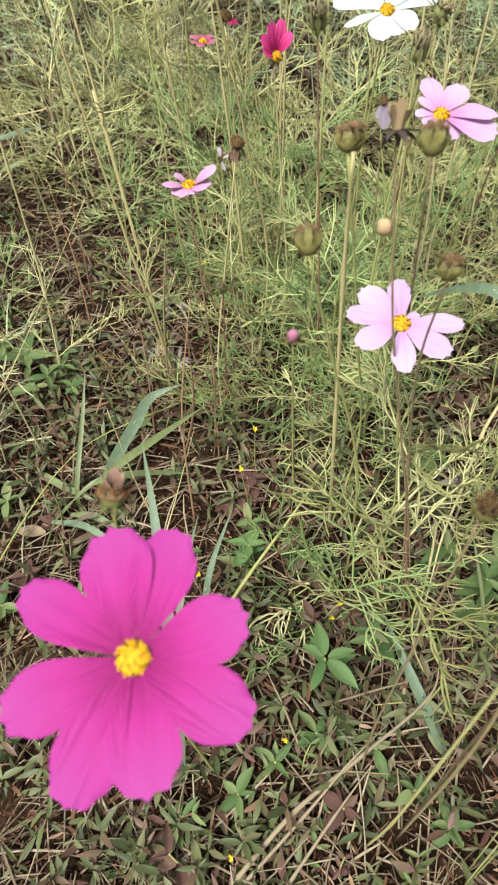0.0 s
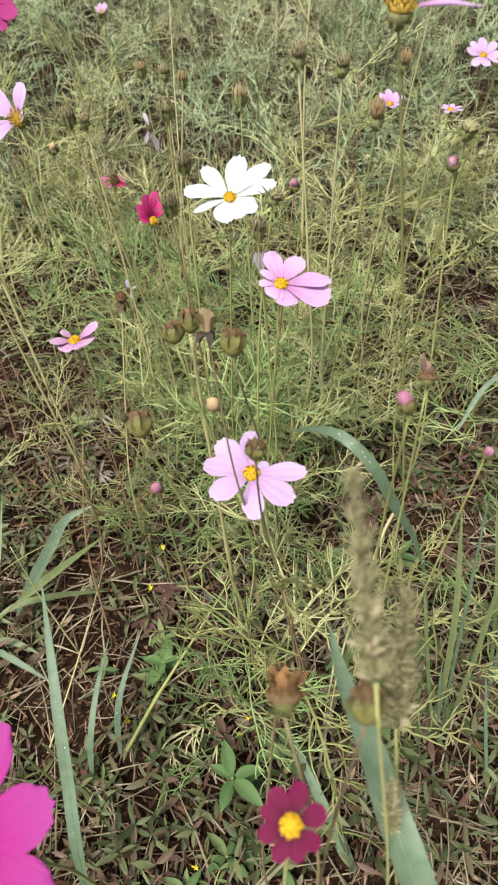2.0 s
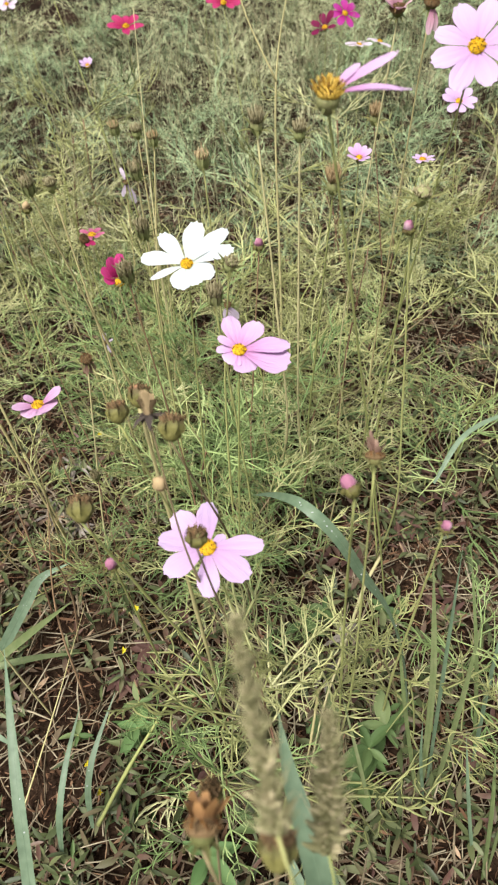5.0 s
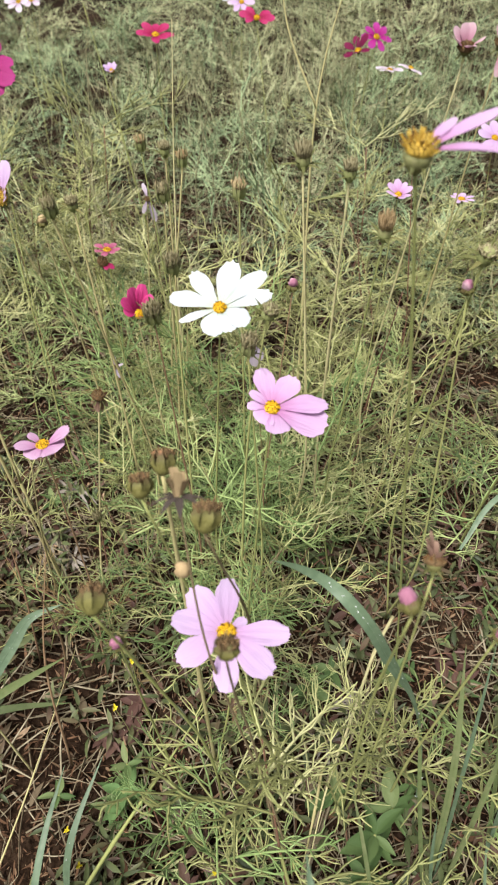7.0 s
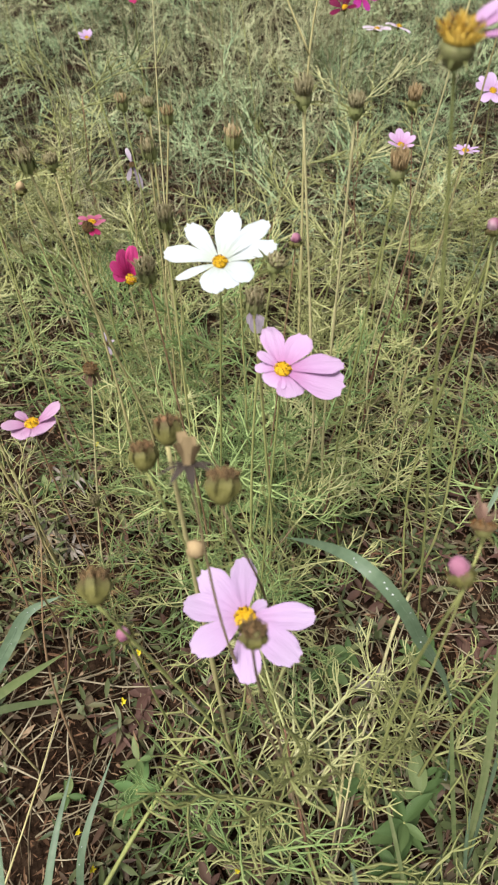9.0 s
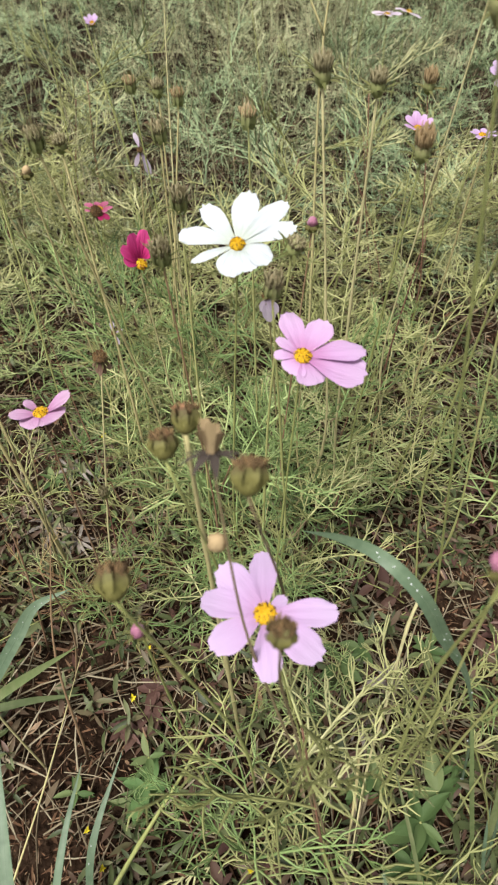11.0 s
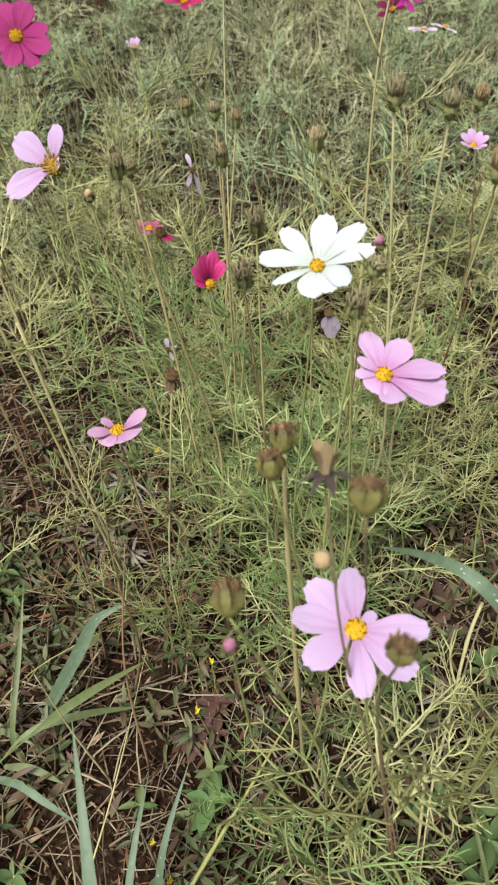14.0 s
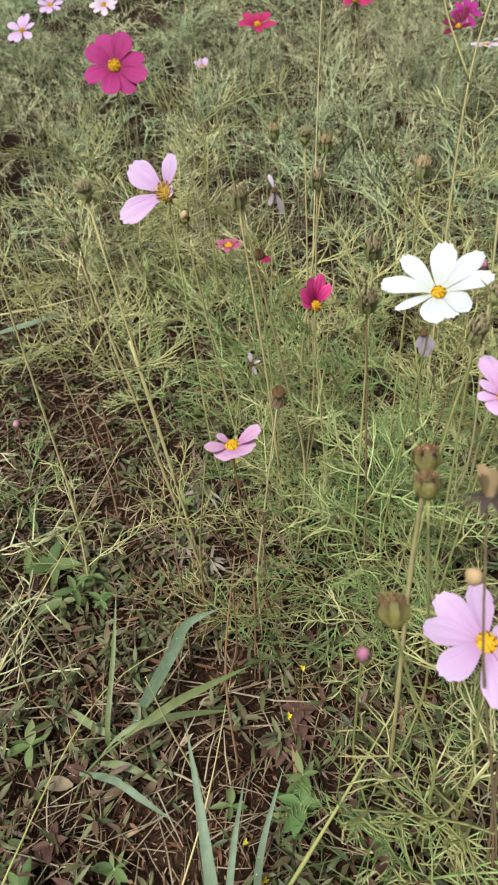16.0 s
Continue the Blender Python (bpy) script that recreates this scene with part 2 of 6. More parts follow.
HUSK_TAN = plant_mat("tan_husk", [(0.1, (0.110, 0.075, 0.042)), (0.9, (0.255, 0.190, 0.105))], grain=300.0, rough=0.8, through_light=0.15)
SEED_SPIKE = plant_mat("grass_seed", [(0.1, (0.1375, 0.1366, 0.0625)), (0.5, (0.25, 0.2318, 0.1225)), (0.9, (0.3875, 0.3355, 0.2063))], "island", 200.0, rough=0.75, mix=0.25)
FAR_STRAW = plant_mat("far_dry_stalk", [(0.1, (0.1615, 0.1487, 0.08075)), (0.5, (0.2465, 0.2295, 0.1318)), (0.9, (0.34, 0.3145, 0.1997))], "island", 30.0, rough=0.7, through_light=0.05)
FALLEN = plant_mat("fallen_leaf", [(0.1, (0.085, 0.062, 0.040)), (0.5, (0.135, 0.105, 0.066)), (0.9, (0.210, 0.170, 0.115))], grain=260.0, rough=0.75, mix=0.5, through_light=0.05)
PURPLE = plant_mat("purple_weed_leaf", [(0.1, (0.055, 0.030, 0.026)), (0.5, (0.095, 0.052, 0.042)), (0.9, (0.125, 0.085, 0.058))], grain=300.0, mix=0.5)
YELLOW = plant_mat("yellow_floret", [(0.1, (0.504, 0.259, 0.0105)), (0.5, (0.595, 0.364, 0.014)), (0.9, (0.63, 0.448, 0.042))], "island", 400.0, through_light=0.1)
OCHRE = plant_mat("ochre_floret", [(0.1, (0.294, 0.154, 0.028)), (0.5, (0.448, 0.294, 0.049)), (0.9, (0.532, 0.406, 0.112))], "island", 400.0, through_light=0.1)
PALE_CALYX = plant_mat("pale_calyx", [(0.1, (0.161, 0.175, 0.0665)), (0.5, (0.224, 0.224, 0.098)), (0.9, (0.294, 0.266, 0.154))], grain=3.0, through_light=0.15, mix=0.7)
ANTHER = plant_mat("dark_anther", [(0.1, (0.042, 0.0175, 0.0084)), (0.9, (0.168, 0.077, 0.021))], "island", 400.0, through_light=0.0)
LEMON = plant_mat("lemon_petal", [(0.1, (0.49, 0.392, 0.014)), (0.9, (0.595, 0.504, 0.035))], grain=400.0)
# Whitish, mostly opaque base colour stands in for the drops' bright highlights
DROP = bpy.data.materials.new("water_drop")
DROP.use_nodes = True
drop_bsdf = DROP.node_tree.nodes["Principled BSDF"]
drop_bsdf.inputs["Base Color"].default_value = (0.60, 0.63, 0.62, 1)
drop_bsdf.inputs["Roughness"].default_value, drop_bsdf.inputs["Transmission Weight"].default_value = 0.04, 0.25
drop_bsdf.inputs["Specular IOR Level"].default_value = 0.9
PINK = petal_mat("pale_pink_petal", (0.385, 0.225, 0.395), (0.425, 0.288, 0.470), (0.452, 0.335, 0.505))
ROSE = petal_mat("rose_pink_petal", (0.370, 0.155, 0.318), (0.430, 0.258, 0.440), (0.465, 0.318, 0.490))
MAGENTA = petal_mat("magenta_petal", (0.185, 0.002, 0.088), (0.285, 0.013, 0.162), (0.285, 0.032, 0.200))
DEEP = petal_mat("deep_magenta_petal", (0.168, 0.0042, 0.056), (0.252, 0.0126, 0.112), (0.28, 0.0245, 0.14))
VIVID = petal_mat("vivid_magenta_petal", (0.220, 0.005, 0.065), (0.480, 0.028, 0.160), (0.540, 0.058, 0.215))
CRIMSON = petal_mat("crimson_petal", (0.182, 0.0035, 0.028), (0.28, 0.0098, 0.07), (0.322, 0.0245, 0.105))
WINE = petal_mat("wine_red_petal", (0.050, 0.0007, 0.0130), (0.105, 0.0018, 0.030), (0.130, 0.0030, 0.040))
WHITE = petal_mat("white_petal", (0.39, 0.43, 0.38), (0.455, 0.490, 0.52), (0.485, 0.520, 0.56))
LAVENDER = petal_mat("faded_lavender_petal", (0.35, 0.252, 0.35), (0.434, 0.35, 0.434), (0.49, 0.42, 0.49))
WITHERED = petal_mat("withered_brown_petal", (0.045, 0.022, 0.010), (0.140, 0.072, 0.028), (0.280, 0.150, 0.060))
DUSKY = petal_mat("dusky_withered_petal", (0.070, 0.045, 0.030), (0.160, 0.092, 0.068), (0.250, 0.160, 0.120))
PALE_LEAF = plant_mat("bright_weed_leaf", [(0.1, (0.085, 0.160, 0.055)), (0.9, (0.135, 0.215, 0.082))], grain=300.0, mix=0.5)
MAUVE = petal_mat("mauve_petal", (0.322, 0.133, 0.259), (0.406, 0.224, 0.364), (0.434, 0.28, 0.406))
DULL_ROSE = petal_mat("dull_rose_petal", (0.168, 0.021, 0.056), (0.294, 0.063, 0.126), (0.336, 0.112, 0.175))
LAVENDER_OLD = petal_mat("limp_lavender_petal", (0.28, 0.21, 0.28), (0.35, 0.294, 0.364), (0.406, 0.35, 0.406))
FADED = petal_mat("withered_pink_petal", (0.336, 0.14, 0.21), (0.434, 0.224, 0.294), (0.49, 0.336, 0.385))

# ---- shape helpers ----
UP = Vector((0, 0, 1))


class Shape:
    """Points and faces gathered for one mesh."""

    def __init__(self):
        self.v, self.f = [], []

    def add(self, vs, fs):
        k = len(self.v)
        self.v.extend(vs)
        self.f.extend(tuple(i + k for i in f) for f in fs)

    def mesh(self, name, material, smooth=True):
        me = bpy.data.meshes.new(name)
        me.from_pydata([tuple(p) for p in self.v], [], self.f)
        me.materials.append(material)
        if smooth:
            me.polygons.foreach_set("use_smooth", [True] * len(me.polygons))
        me.update()
        return me


def part(name, data, parent, m=None, label=""):
    """One mesh under a thing or under a part, at m in its parent's space."""
    ob = new(name, data)
    ob.parent = parent
    if m is not None:
        ob.matrix_local = m
    if label:
        ob["label"] = label
    return ob


def top(name, m, label, category, group=""):
    ob = new(name)
    ob.empty_display_size = 0.01
    ob.matrix_world = m
    return tagged(ob, label, category, group)


def at(p):
    return Matrix.Translation(p)


def axes(o, x, z):
    """A pose at o whose x lies along x and whose z leans to z."""
    x = Vector(x).normalized()
    y = Vector(z).cross(x)
    y = y.normalized() if y.length > 1e-6 else x.orthogonal().normalized()
    z = x.cross(y)
    return Matrix(((x.x, y.x, z.x, o[0]), (x.y, y.y, z.y, o[1]), (x.z, y.z, z.z, o[2]), (0, 0, 0, 1)))


def tube(s, pts, radii, sides=6, cap=True):
    pts = [Vector(p) for p in pts]
    rings, side = [], None
    for i, p in enumerate(pts):
        d = (pts[min(i + 1, len(pts) - 1)] - pts[max(i - 1, 0)]).normalized()
        side = d.orthogonal() if side is None else side - d * side.dot(d)
        side.normalize()
        other = d.cross(side)
        r = radii[i] if hasattr(radii, "__len__") else radii
        rings.append([p + (side * math.cos(2 * math.pi * k / sides) + other * math.sin(2 * math.pi * k / sides)) * r for k in range(sides)])
    fs = []
    for i in range(len(pts) - 1):
        for k in range(sides):
            j = (k + 1) % sides
            fs.append((i * sides + k, i * sides + j, (i + 1) * sides + j, (i + 1) * sides + k))
    if cap:
        fs += [tuple(range(sides))[::-1], tuple((len(pts) - 1) * sides + k for k in range(sides))]
    s.add([p for ring in rings for p in ring], fs)


def ribbon(s, pts, widths, face=UP, fold=0.0):
    """A flat or V-folded blade along pts."""
    pts = [Vector(p) for p in pts]
    vs, fs = [], []
    for i, p in enumerate(pts):
        d = (pts[min(i + 1, len(pts) - 1)] - pts[max(i - 1, 0)]).normalized()
        side = d.cross(face)
        side = side.normalized() if side.length > 1e-5 else d.orthogonal().normalized()
        n = side.cross(d)
        w = widths[i] / 2
        vs += [p + side * w + n * (fold * w), p, p - side * w + n * (fold * w)] if fold else [p + side * w, p - side * w]
    c = 3 if fold else 2
    for i in range(len(pts) - 1):
        for k in range(c - 1):
            fs.append((i * c + k, i * c + k + 1, (i + 1) * c + k + 1, (i + 1) * c + k))
    s.add(vs, fs)


def smooth_line(pts, steps):
    """Points along a soft curve through pts."""
    pts = [Vector(p) for p in pts]
    p = [pts[0] * 2 - pts[1]] + pts + [pts[-1] * 2 - pts[-2]]
    out = []
    for i in range(1, len(p) - 2):
        for k in range(steps):
            t = k / steps
            out.append(0.5 * (2 * p[i] + (p[i + 1] - p[i - 1]) * t + (2 * p[i - 1] - 5 * p[i] + 4 * p[i + 1] - p[i + 2]) * t * t
                              + (3 * p[i] - p[i - 1] - 3 * p[i + 1] + p[i + 2]) * t ** 3))
    return out + [pts[-1]]


def lathe(s, profile, sides=12):
    """A solid of turning round z from (radius, height) pairs."""
    vs, fs = [], []
    for r, z in profile:
        vs += [Vector((r * math.cos(2 * math.pi * k / sides), r * math.sin(2 * math.pi * k / sides), z)) for k in range(sides)]
    for i in range(len(profile) - 1):
        for k in range(sides):
            j = (k + 1) % sides
            fs.append((i * sides + k, i * sides + j, (i + 1) * sides + j, (i + 1) * sides + k))
    fs += [tuple(range(sides))[::-1], tuple((len(profile) - 1) * sides + k for k in range(sides))]
    s.add(vs, fs)


def near(x, y, cx, cy, rx, ry):
    return math.exp(-((x - cx) / rx) ** 2 - ((y - cy) / ry) ** 2)


# ---- ground: one sheet out to the horizon ----
def relief(x, y):
    near = max(0.0, 1 - max(0, math.hypot(x, y - 0.5) - 2.5) / 3)
    return near * (0.012 * noise.noise((x * 3.1, y * 3.1, 1.7)) + 0.006 * noise.noise((x * 14, y * 14, 4.2)) + 0.003 * noise.noise((x * 45, y * 45, 8.0)) - 0.004)


def graded(lo, hi, step, far):
    """Even steps from lo to hi, then ever wider ones out to far on both sides."""
    mid = list(np.arange(lo, hi + step / 2, step))
    right, left, w = [hi], [lo], step
    while right[-1] < far:
        w *= 1.28
        right.append(right[-1] + w)
        left.append(left[-1] - w)
    return left[:0:-1] + mid + right[1:]


gx, gy = graded(-0.62, 0.72, 0.009, 900), graded(-0.15, 1.35, 0.009, 900)
ground_shape = Shape()
ground_shape.v = [(x, y, relief(x, y)) for y in gy for x in gx]
ground_shape.f = [(j * len(gx) + i, j * len(gx) + i + 1, (j + 1) * len(gx) + i + 1, (j + 1) * len(gx) + i) for j in range(len(gy) - 1) for i in range(len(gx) - 1)]
ground = tagged(new("ground", ground_shape.mesh("ground", SOIL)), "dark brown crumbly soil of a flower meadow", "ground", kind="structure")

# ---- feathery cosmos leaves ----
def frond(k, fine=True, bold=False):
    """A twice-divided thread leaf along x: a rachis with opposite side branches that fork into long, gently curved threads."""
    r = random.Random(900 + k)
    s = Shape()
    length = r.uniform(0.095, 0.145)
    droop, sway, rise = r.uniform(0.10, 0.45), r.uniform(-0.22, 0.22), r.uniform(0.10, 0.35)
    thick = (0.00130 if bold else 0.00098) if fine else 0.0021

    def strand(pts, w):
        n = len(pts) - 1
        if fine:
            tube(s, pts, [w * (1 - 0.55 * (i / n) ** 2) for i in range(n + 1)], 3, False)
        else:
            ribbon(s, pts, [w * (1 - 0.5 * i / n) for i in range(n + 1)], Vector((r.uniform(-0.6, 0.6), r.uniform(-0.6, 0.6), 1)))

    def spine(u):
        return Vector((length * u, length * sway * u * u, length * (rise * u - droop * u * u)))

    def arc(o, d, axis, reach, turn, n):
        """Points along a thread that bends by turn about axis on its way."""
        pts = [o]
        for _ in range(n):
            d = Matrix.Rotation(turn / n, 3, axis) @ d
            pts.append(pts[-1] + d * (reach / n))
        return pts

    strand([spine(u) for u in ((0, 0.25, 0.5, 0.75, 1.0) if fine else (0, 0.5, 1.0))], thick * 1.25)
    pairs = 4
    bend = 2.3 if bold else 1.8
    for i in range(pairs):
        for side in (-1, 1):
            if r.random() < 0.10:
                continue
            u = 0.20 + 0.72 * i / (pairs - 1) + r.uniform(-0.04, 0.04)
            branch = length * (0.60 - 0.30 * u) * r.uniform(0.75, 1.25)
            spread = radians(r.uniform(38, 68))
            d = Vector((math.cos(spread), side * math.sin(spread), r.uniform(-0.10, 0.45))).normalized()
            axis = Vector((r.uniform(-0.6, 0.6), r.uniform(-0.6, 0.6), 1)).normalized()
            curl = -side * r.uniform(-0.2, 1.0) * bend
            w = thick * r.uniform(0.8, 1.15)
            limb = arc(spine(u), d, axis, branch, curl, 4 if fine else 2)
            strand(limb, w)
            for q, sd in ((1, 1), (1, -1), (2, 1), (2, -1)) if fine else ((1, 1), (1, -1)):
                if r.random() < 0.36:
                    continue
                along = (limb[q + 1] - limb[q - 1]).normalized()
                e = (Matrix.Rotation(radians(r.uniform(26, 52)) * sd, 3, axis) @ along + Vector((0, 0, r.uniform(-0.25, 0.25)))).normalized()
                thread = branch * (0.72 - 0.14 * q) * r.uniform(0.65, 1.25)
                lean = Vector((r.uniform(-0.8, 0.8), r.uniform(-0.8, 0.8), 1)).normalized()
                o = limb[q].lerp(limb[q + 1], r.uniform(0, 0.35))
                strand(arc(o, e, lean, thread, -sd * r.uniform(-0.4, 0.9) * bend, 3 if fine else 2), w * 0.85)
    return s


FROND_SHAPES = [frond(k) for k in range(10)]
BOLD_SHAPES = [frond(20 + k, True, True) for k in range(8)]
FRONDS = [[s.mesh("frond", m) for s in FROND_SHAPES] for m in (FEATHER, FRESH, DRY)]
BOLD = [[s.mesh("frond", m) for s in BOLD_SHAPES] for m in (FEATHER, FRESH, DRY)]


# ---- flowers ----
def petal_shape(k, wide=0.27):
    """A cosmos petal of length 1 along x: narrow foot, broad pleated body and a three-toothed tip."""
    r = random.Random(k)
    nu, nv = 11, 9
    bend, cupped, twist = r.uniform(0.05, 0.13), r.uniform(-0.03, 0.035), r.uniform(-0.04, 0.04)
    teeth = [r.uniform(-0.014, 0.014) for _ in range(nv)]
    s, vs, fs = Shape(), [], []
    for i in range(nu):
        u = i / (nu - 1)
        half = wide * (0.16 + 0.84 * math.sin(min(1.0, u / 0.72) * math.pi / 2) ** 1.3)
        if u > 0.72:
            half *= math.sqrt(max(0.0, 1 - ((u - 0.72) / 0.40) ** 2))
        for j in range(nv):
            v = 2 * j / (nv - 1) - 1
            tip = 0.98 + 0.020 * math.cos(3 * math.pi * v) - 0.10 * abs(v) ** 2.5 + teeth[j]
            z = -bend * u * u + cupped * v * v * math.sin(u * math.pi) + 0.014 * math.cos(v * math.pi * 2.5) * math.sin(u * math.pi * 0.9) + twist * v * u * u + 0.05 * u
            vs.append(Vector((u * (1 + (tip - 1) * u * u), half * v * (1 + 0.02 * teeth[j] * 50 * u), z)))
    for i in range(nu - 1):
        for j in range(nv - 1):
            fs.append((i * nv + j, (i + 1) * nv + j, (i + 1) * nv + j + 1, i * nv + j + 1))
    s.add(vs, fs)
    return s


PETALS = {}


def petal_data(material, k):
    if (material.name, k) not in PETALS:
        PETALS[material.name, k] = petal_shape(k, (0.235, 0.255, 0.22, 0.245)[k % 4]).mesh("petal", material)
    return PETALS[material.name, k]


def disc_meshes(long_florets=False, material=None):
    material = material or YELLOW
    dome, yellow, dark = Shape(), Shape(), Shape()
    lathe(dome, [(0.55, -0.35), (0.95, -0.1), (0.98, 0.1), (0.8, 0.35), (0.45, 0.5), (0.05, 0.55)], 14)
    r = random.Random(3)
    count = 54 if long_florets else 90
    for i in range(count):
        q = math.sqrt((i + 0.5) / count)
        a = i * 2.39996
        tall = (0.75 if long_florets else 0.30) * r.uniform(0.7, 1.2)
        foot = Vector((q * 0.95 * math.cos(a), q * 0.95 * math.sin(a), 0.52 * (1 - q * q) ** 0.7 - 0.05))
        flare = 1.1 if long_florets else 0.55
        lean = Vector((math.cos(a) * q * flare + r.uniform(-0.15, 0.15), math.sin(a) * q * flare + r.uniform(-0.15, 0.15), 1)).normalized()
        head = foot + lean * tall
        target = dark if (q > 0.40 and i % 3 == 0) else yellow
        tube(yellow, [foot, foot + lean * tall * 0.7], [0.06, 0.085], 5)
        tube(target, [foot + lean * tall * 0.6, head + lean * (0.04 if target is dark else 0)], [0.085, 0.06] if target is dark else [0.085, 0.05], 5)
    return dome.mesh("disc", material), yellow.mesh("floret_tuft", material, False), dark.mesh("anther_tuft", ANTHER, False)


DISC, LONG_DISC, OLD_DISC = disc_meshes(), disc_meshes(True, OCHRE), disc_meshes(False, POD_BROWN)


def sepal_shape(length, width, curl):
    s = Shape()
    pts = [Vector((u * length, 0, curl * length * u * u)) for u in (0, 0.25, 0.5, 0.75, 1)]
    ribbon(s, pts, [width * 0.7, width, width * 0.85, width * 0.5, width * 0.08], UP, 0.35)
    return s


CUP = Shape()
lathe(CUP, [(0.12, -1.0), (0.35, -0.9), (0.75, -0.55), (0.95, -0.15), (0.85, 0.0), (0.3, 0.02)], 12)
PALE_CUP = CUP.mesh("calyx", PALE_CALYX)
CUP = CUP.mesh("calyx", POD_GREEN)
SEPAL = sepal_shape(1.0, 0.28, -0.25).mesh("sepal", POD_GREEN)
SEPAL_DRY = sepal_shape(1.0, 0.26, -0.35).mesh("sepal", DARK_SEPAL)
STEMS = {"brown": BROWN_STEM, "dry": DRY_STEM, "green": GREEN_STEM, "red": RED_STEM}


def add_stem(thing, head, foot, kind="green", thick=0.0011, via=(), seed=0, leafy=False):
    """A thin stem from the ground to just under the head, slightly wavering, thicker at its foot and at its joints."""
    r = random.Random(seed)
    head, foot = Vector(head), Vector(foot)
    if via:
        pts = [foot] + [Vector(p) for p in via] + [head]
    else:
        bow = Vector((r.uniform(-1, 1), r.uniform(-1, 1), 0)) * (head - foot).length * 0.06
        pts = [foot, foot.lerp(head, 0.33) + bow, foot.lerp(head, 0.66) + bow * 0.6, head]
    line = smooth_line(pts, 6)
    base = thing.matrix_world.translation
    joint = {len(line) // 3, 2 * len(line) // 3}
    radii = [0.68 * thick * (1.35 - 0.5 * i / len(line)) * (1.35 if i in joint else 1) for i in range(len(line))]
    s = Shape()
    tube(s, [p - base for p in line], radii, 7)
    part("stem", s.mesh("stem", STEMS[kind]), thing)
    if leafy:
        for k in range(2):
            i = int(len(line) * (0.12 + 0.16 * k))
            for flip in (0, 180):
                q = r.uniform(0.45, 0.75)
                part("leaf", FRONDS[kind != "dry"][r.randrange(len(FRONDS[0]))], thing, at(line[i] - base) @ pose(0, 0, 0, 0, -r.uniform(20, 50), r.uniform(-30, 30) + flip + 90 * k) @ Matrix.Diagonal((q, q, q, 1)))


def basis(n):
    n = Vector(n).normalized()
    e1 = Vector((0, 1, 0)).cross(n).normalized()
    return n, e1, n.cross(e1)


def foot_of(c, seed):
    r = random.Random(seed * 13 + 5)
    x, y = c[0] + r.uniform(-0.035, 0.035), c[1] + r.uniform(-0.03, 0.03)
    return (x, y, relief(x, y) - 0.003)


def cosmos(label, c, normal, petals, material, disc=0.006, cup=6.0, stem="green", foot=None, via=(), seed=1, long_disc=False, category="flower", thick=0.0011, old=False):
    """A cosmos bloom on its stem. petals: (turn in the bloom's plane, length in mm[, lift in degrees[, width]])."""
    r = random.Random(seed)
    foot = foot or foot_of(c, seed)
    n, e1, e2 = basis(normal)
    c = Vector(c)
    thing = top("cosmos_flower", at(foot), label, category, "cosmos flowers")
    rel = c - Vector(foot)
    add_stem(thing, c - n * 0.006, foot, stem, thick, via, seed, 0.36 < foot[1] < 1.0 and near(foot[0], foot[1], 0.26, 0.52, 0.09, 0.16) < 0.5)
    for i, p in enumerate(petals):
        turn, length = radians(p[0]), p[1] / 1000
        lift = radians(p[2] if len(p) > 2 else cup + r.uniform(-3, 3))
        wide = p[3] if len(p) > 3 else 1.0
        out = e1 * math.cos(turn) + e2 * math.sin(turn)
        d = out * math.cos(lift) + n * math.sin(lift)
        z = n * math.cos(lift) - out * math.sin(lift)
        z = z + d.cross(z) * r.uniform(-0.12, 0.12)
        o = rel + out * disc * 0.35 + n * (0.0004 * (i % 2) - 0.0004)
        m = axes(o, d, z) @ Matrix.Diagonal((length - disc * 0.35, length * wide, length, 1))
        part("petal", petal_data(material, (i + seed) % 4), thing, m)
    m = axes(rel, e1, n)
    dm, ym, am = OLD_DISC if old or material in (LAVENDER_OLD, FADED, WITHERED, DUSKY) else LONG_DISC if long_disc else DISC
    eye = part("disc", dm, thing, m @ Matrix.Diagonal((disc, disc, disc, 1)), "golden yellow flower centre" if not old and material not in (LAVENDER_OLD, FADED, WITHERED, DUSKY) else "withered brown flower centre")
    part("floret_tuft", ym, eye)
    part("anther_tuft", am, eye, None, "dark brown anther tips")
    part("calyx", PALE_CUP if long_disc else CUP, thing, m @ at((0, 0, -0.0005 if not long_disc else -0.001)) @ Matrix.Diagonal((disc * (1.08 if long_disc else 0.8), disc * (1.08 if long_disc else 0.8), disc * (1.5 if long_disc else 0.9), 1)))
    for k in range(8):
        a = radians(45 * k + 20)
        d = e1 * math.cos(a) + e2 * math.sin(a) - n * 0.25
        part("sepal", SEPAL, thing, axes(rel - n * 0.003, d, n) @ Matrix.Diagonal((disc * 1.5, disc * 1.5, disc * 1.5, 1)))
    return thing


def ring(count, length, start=0, jitter=5, lift=None, seed=0):
    r = random.Random(seed + 100)
    out = []
    for i in range(count):
        p = (start + 360 * i / count + r.uniform(-jitter, jitter), length * r.uniform(0.92, 1.06))
        out.append(p if lift is None else (*p, lift + r.uniform(-8, 8)))
    return out


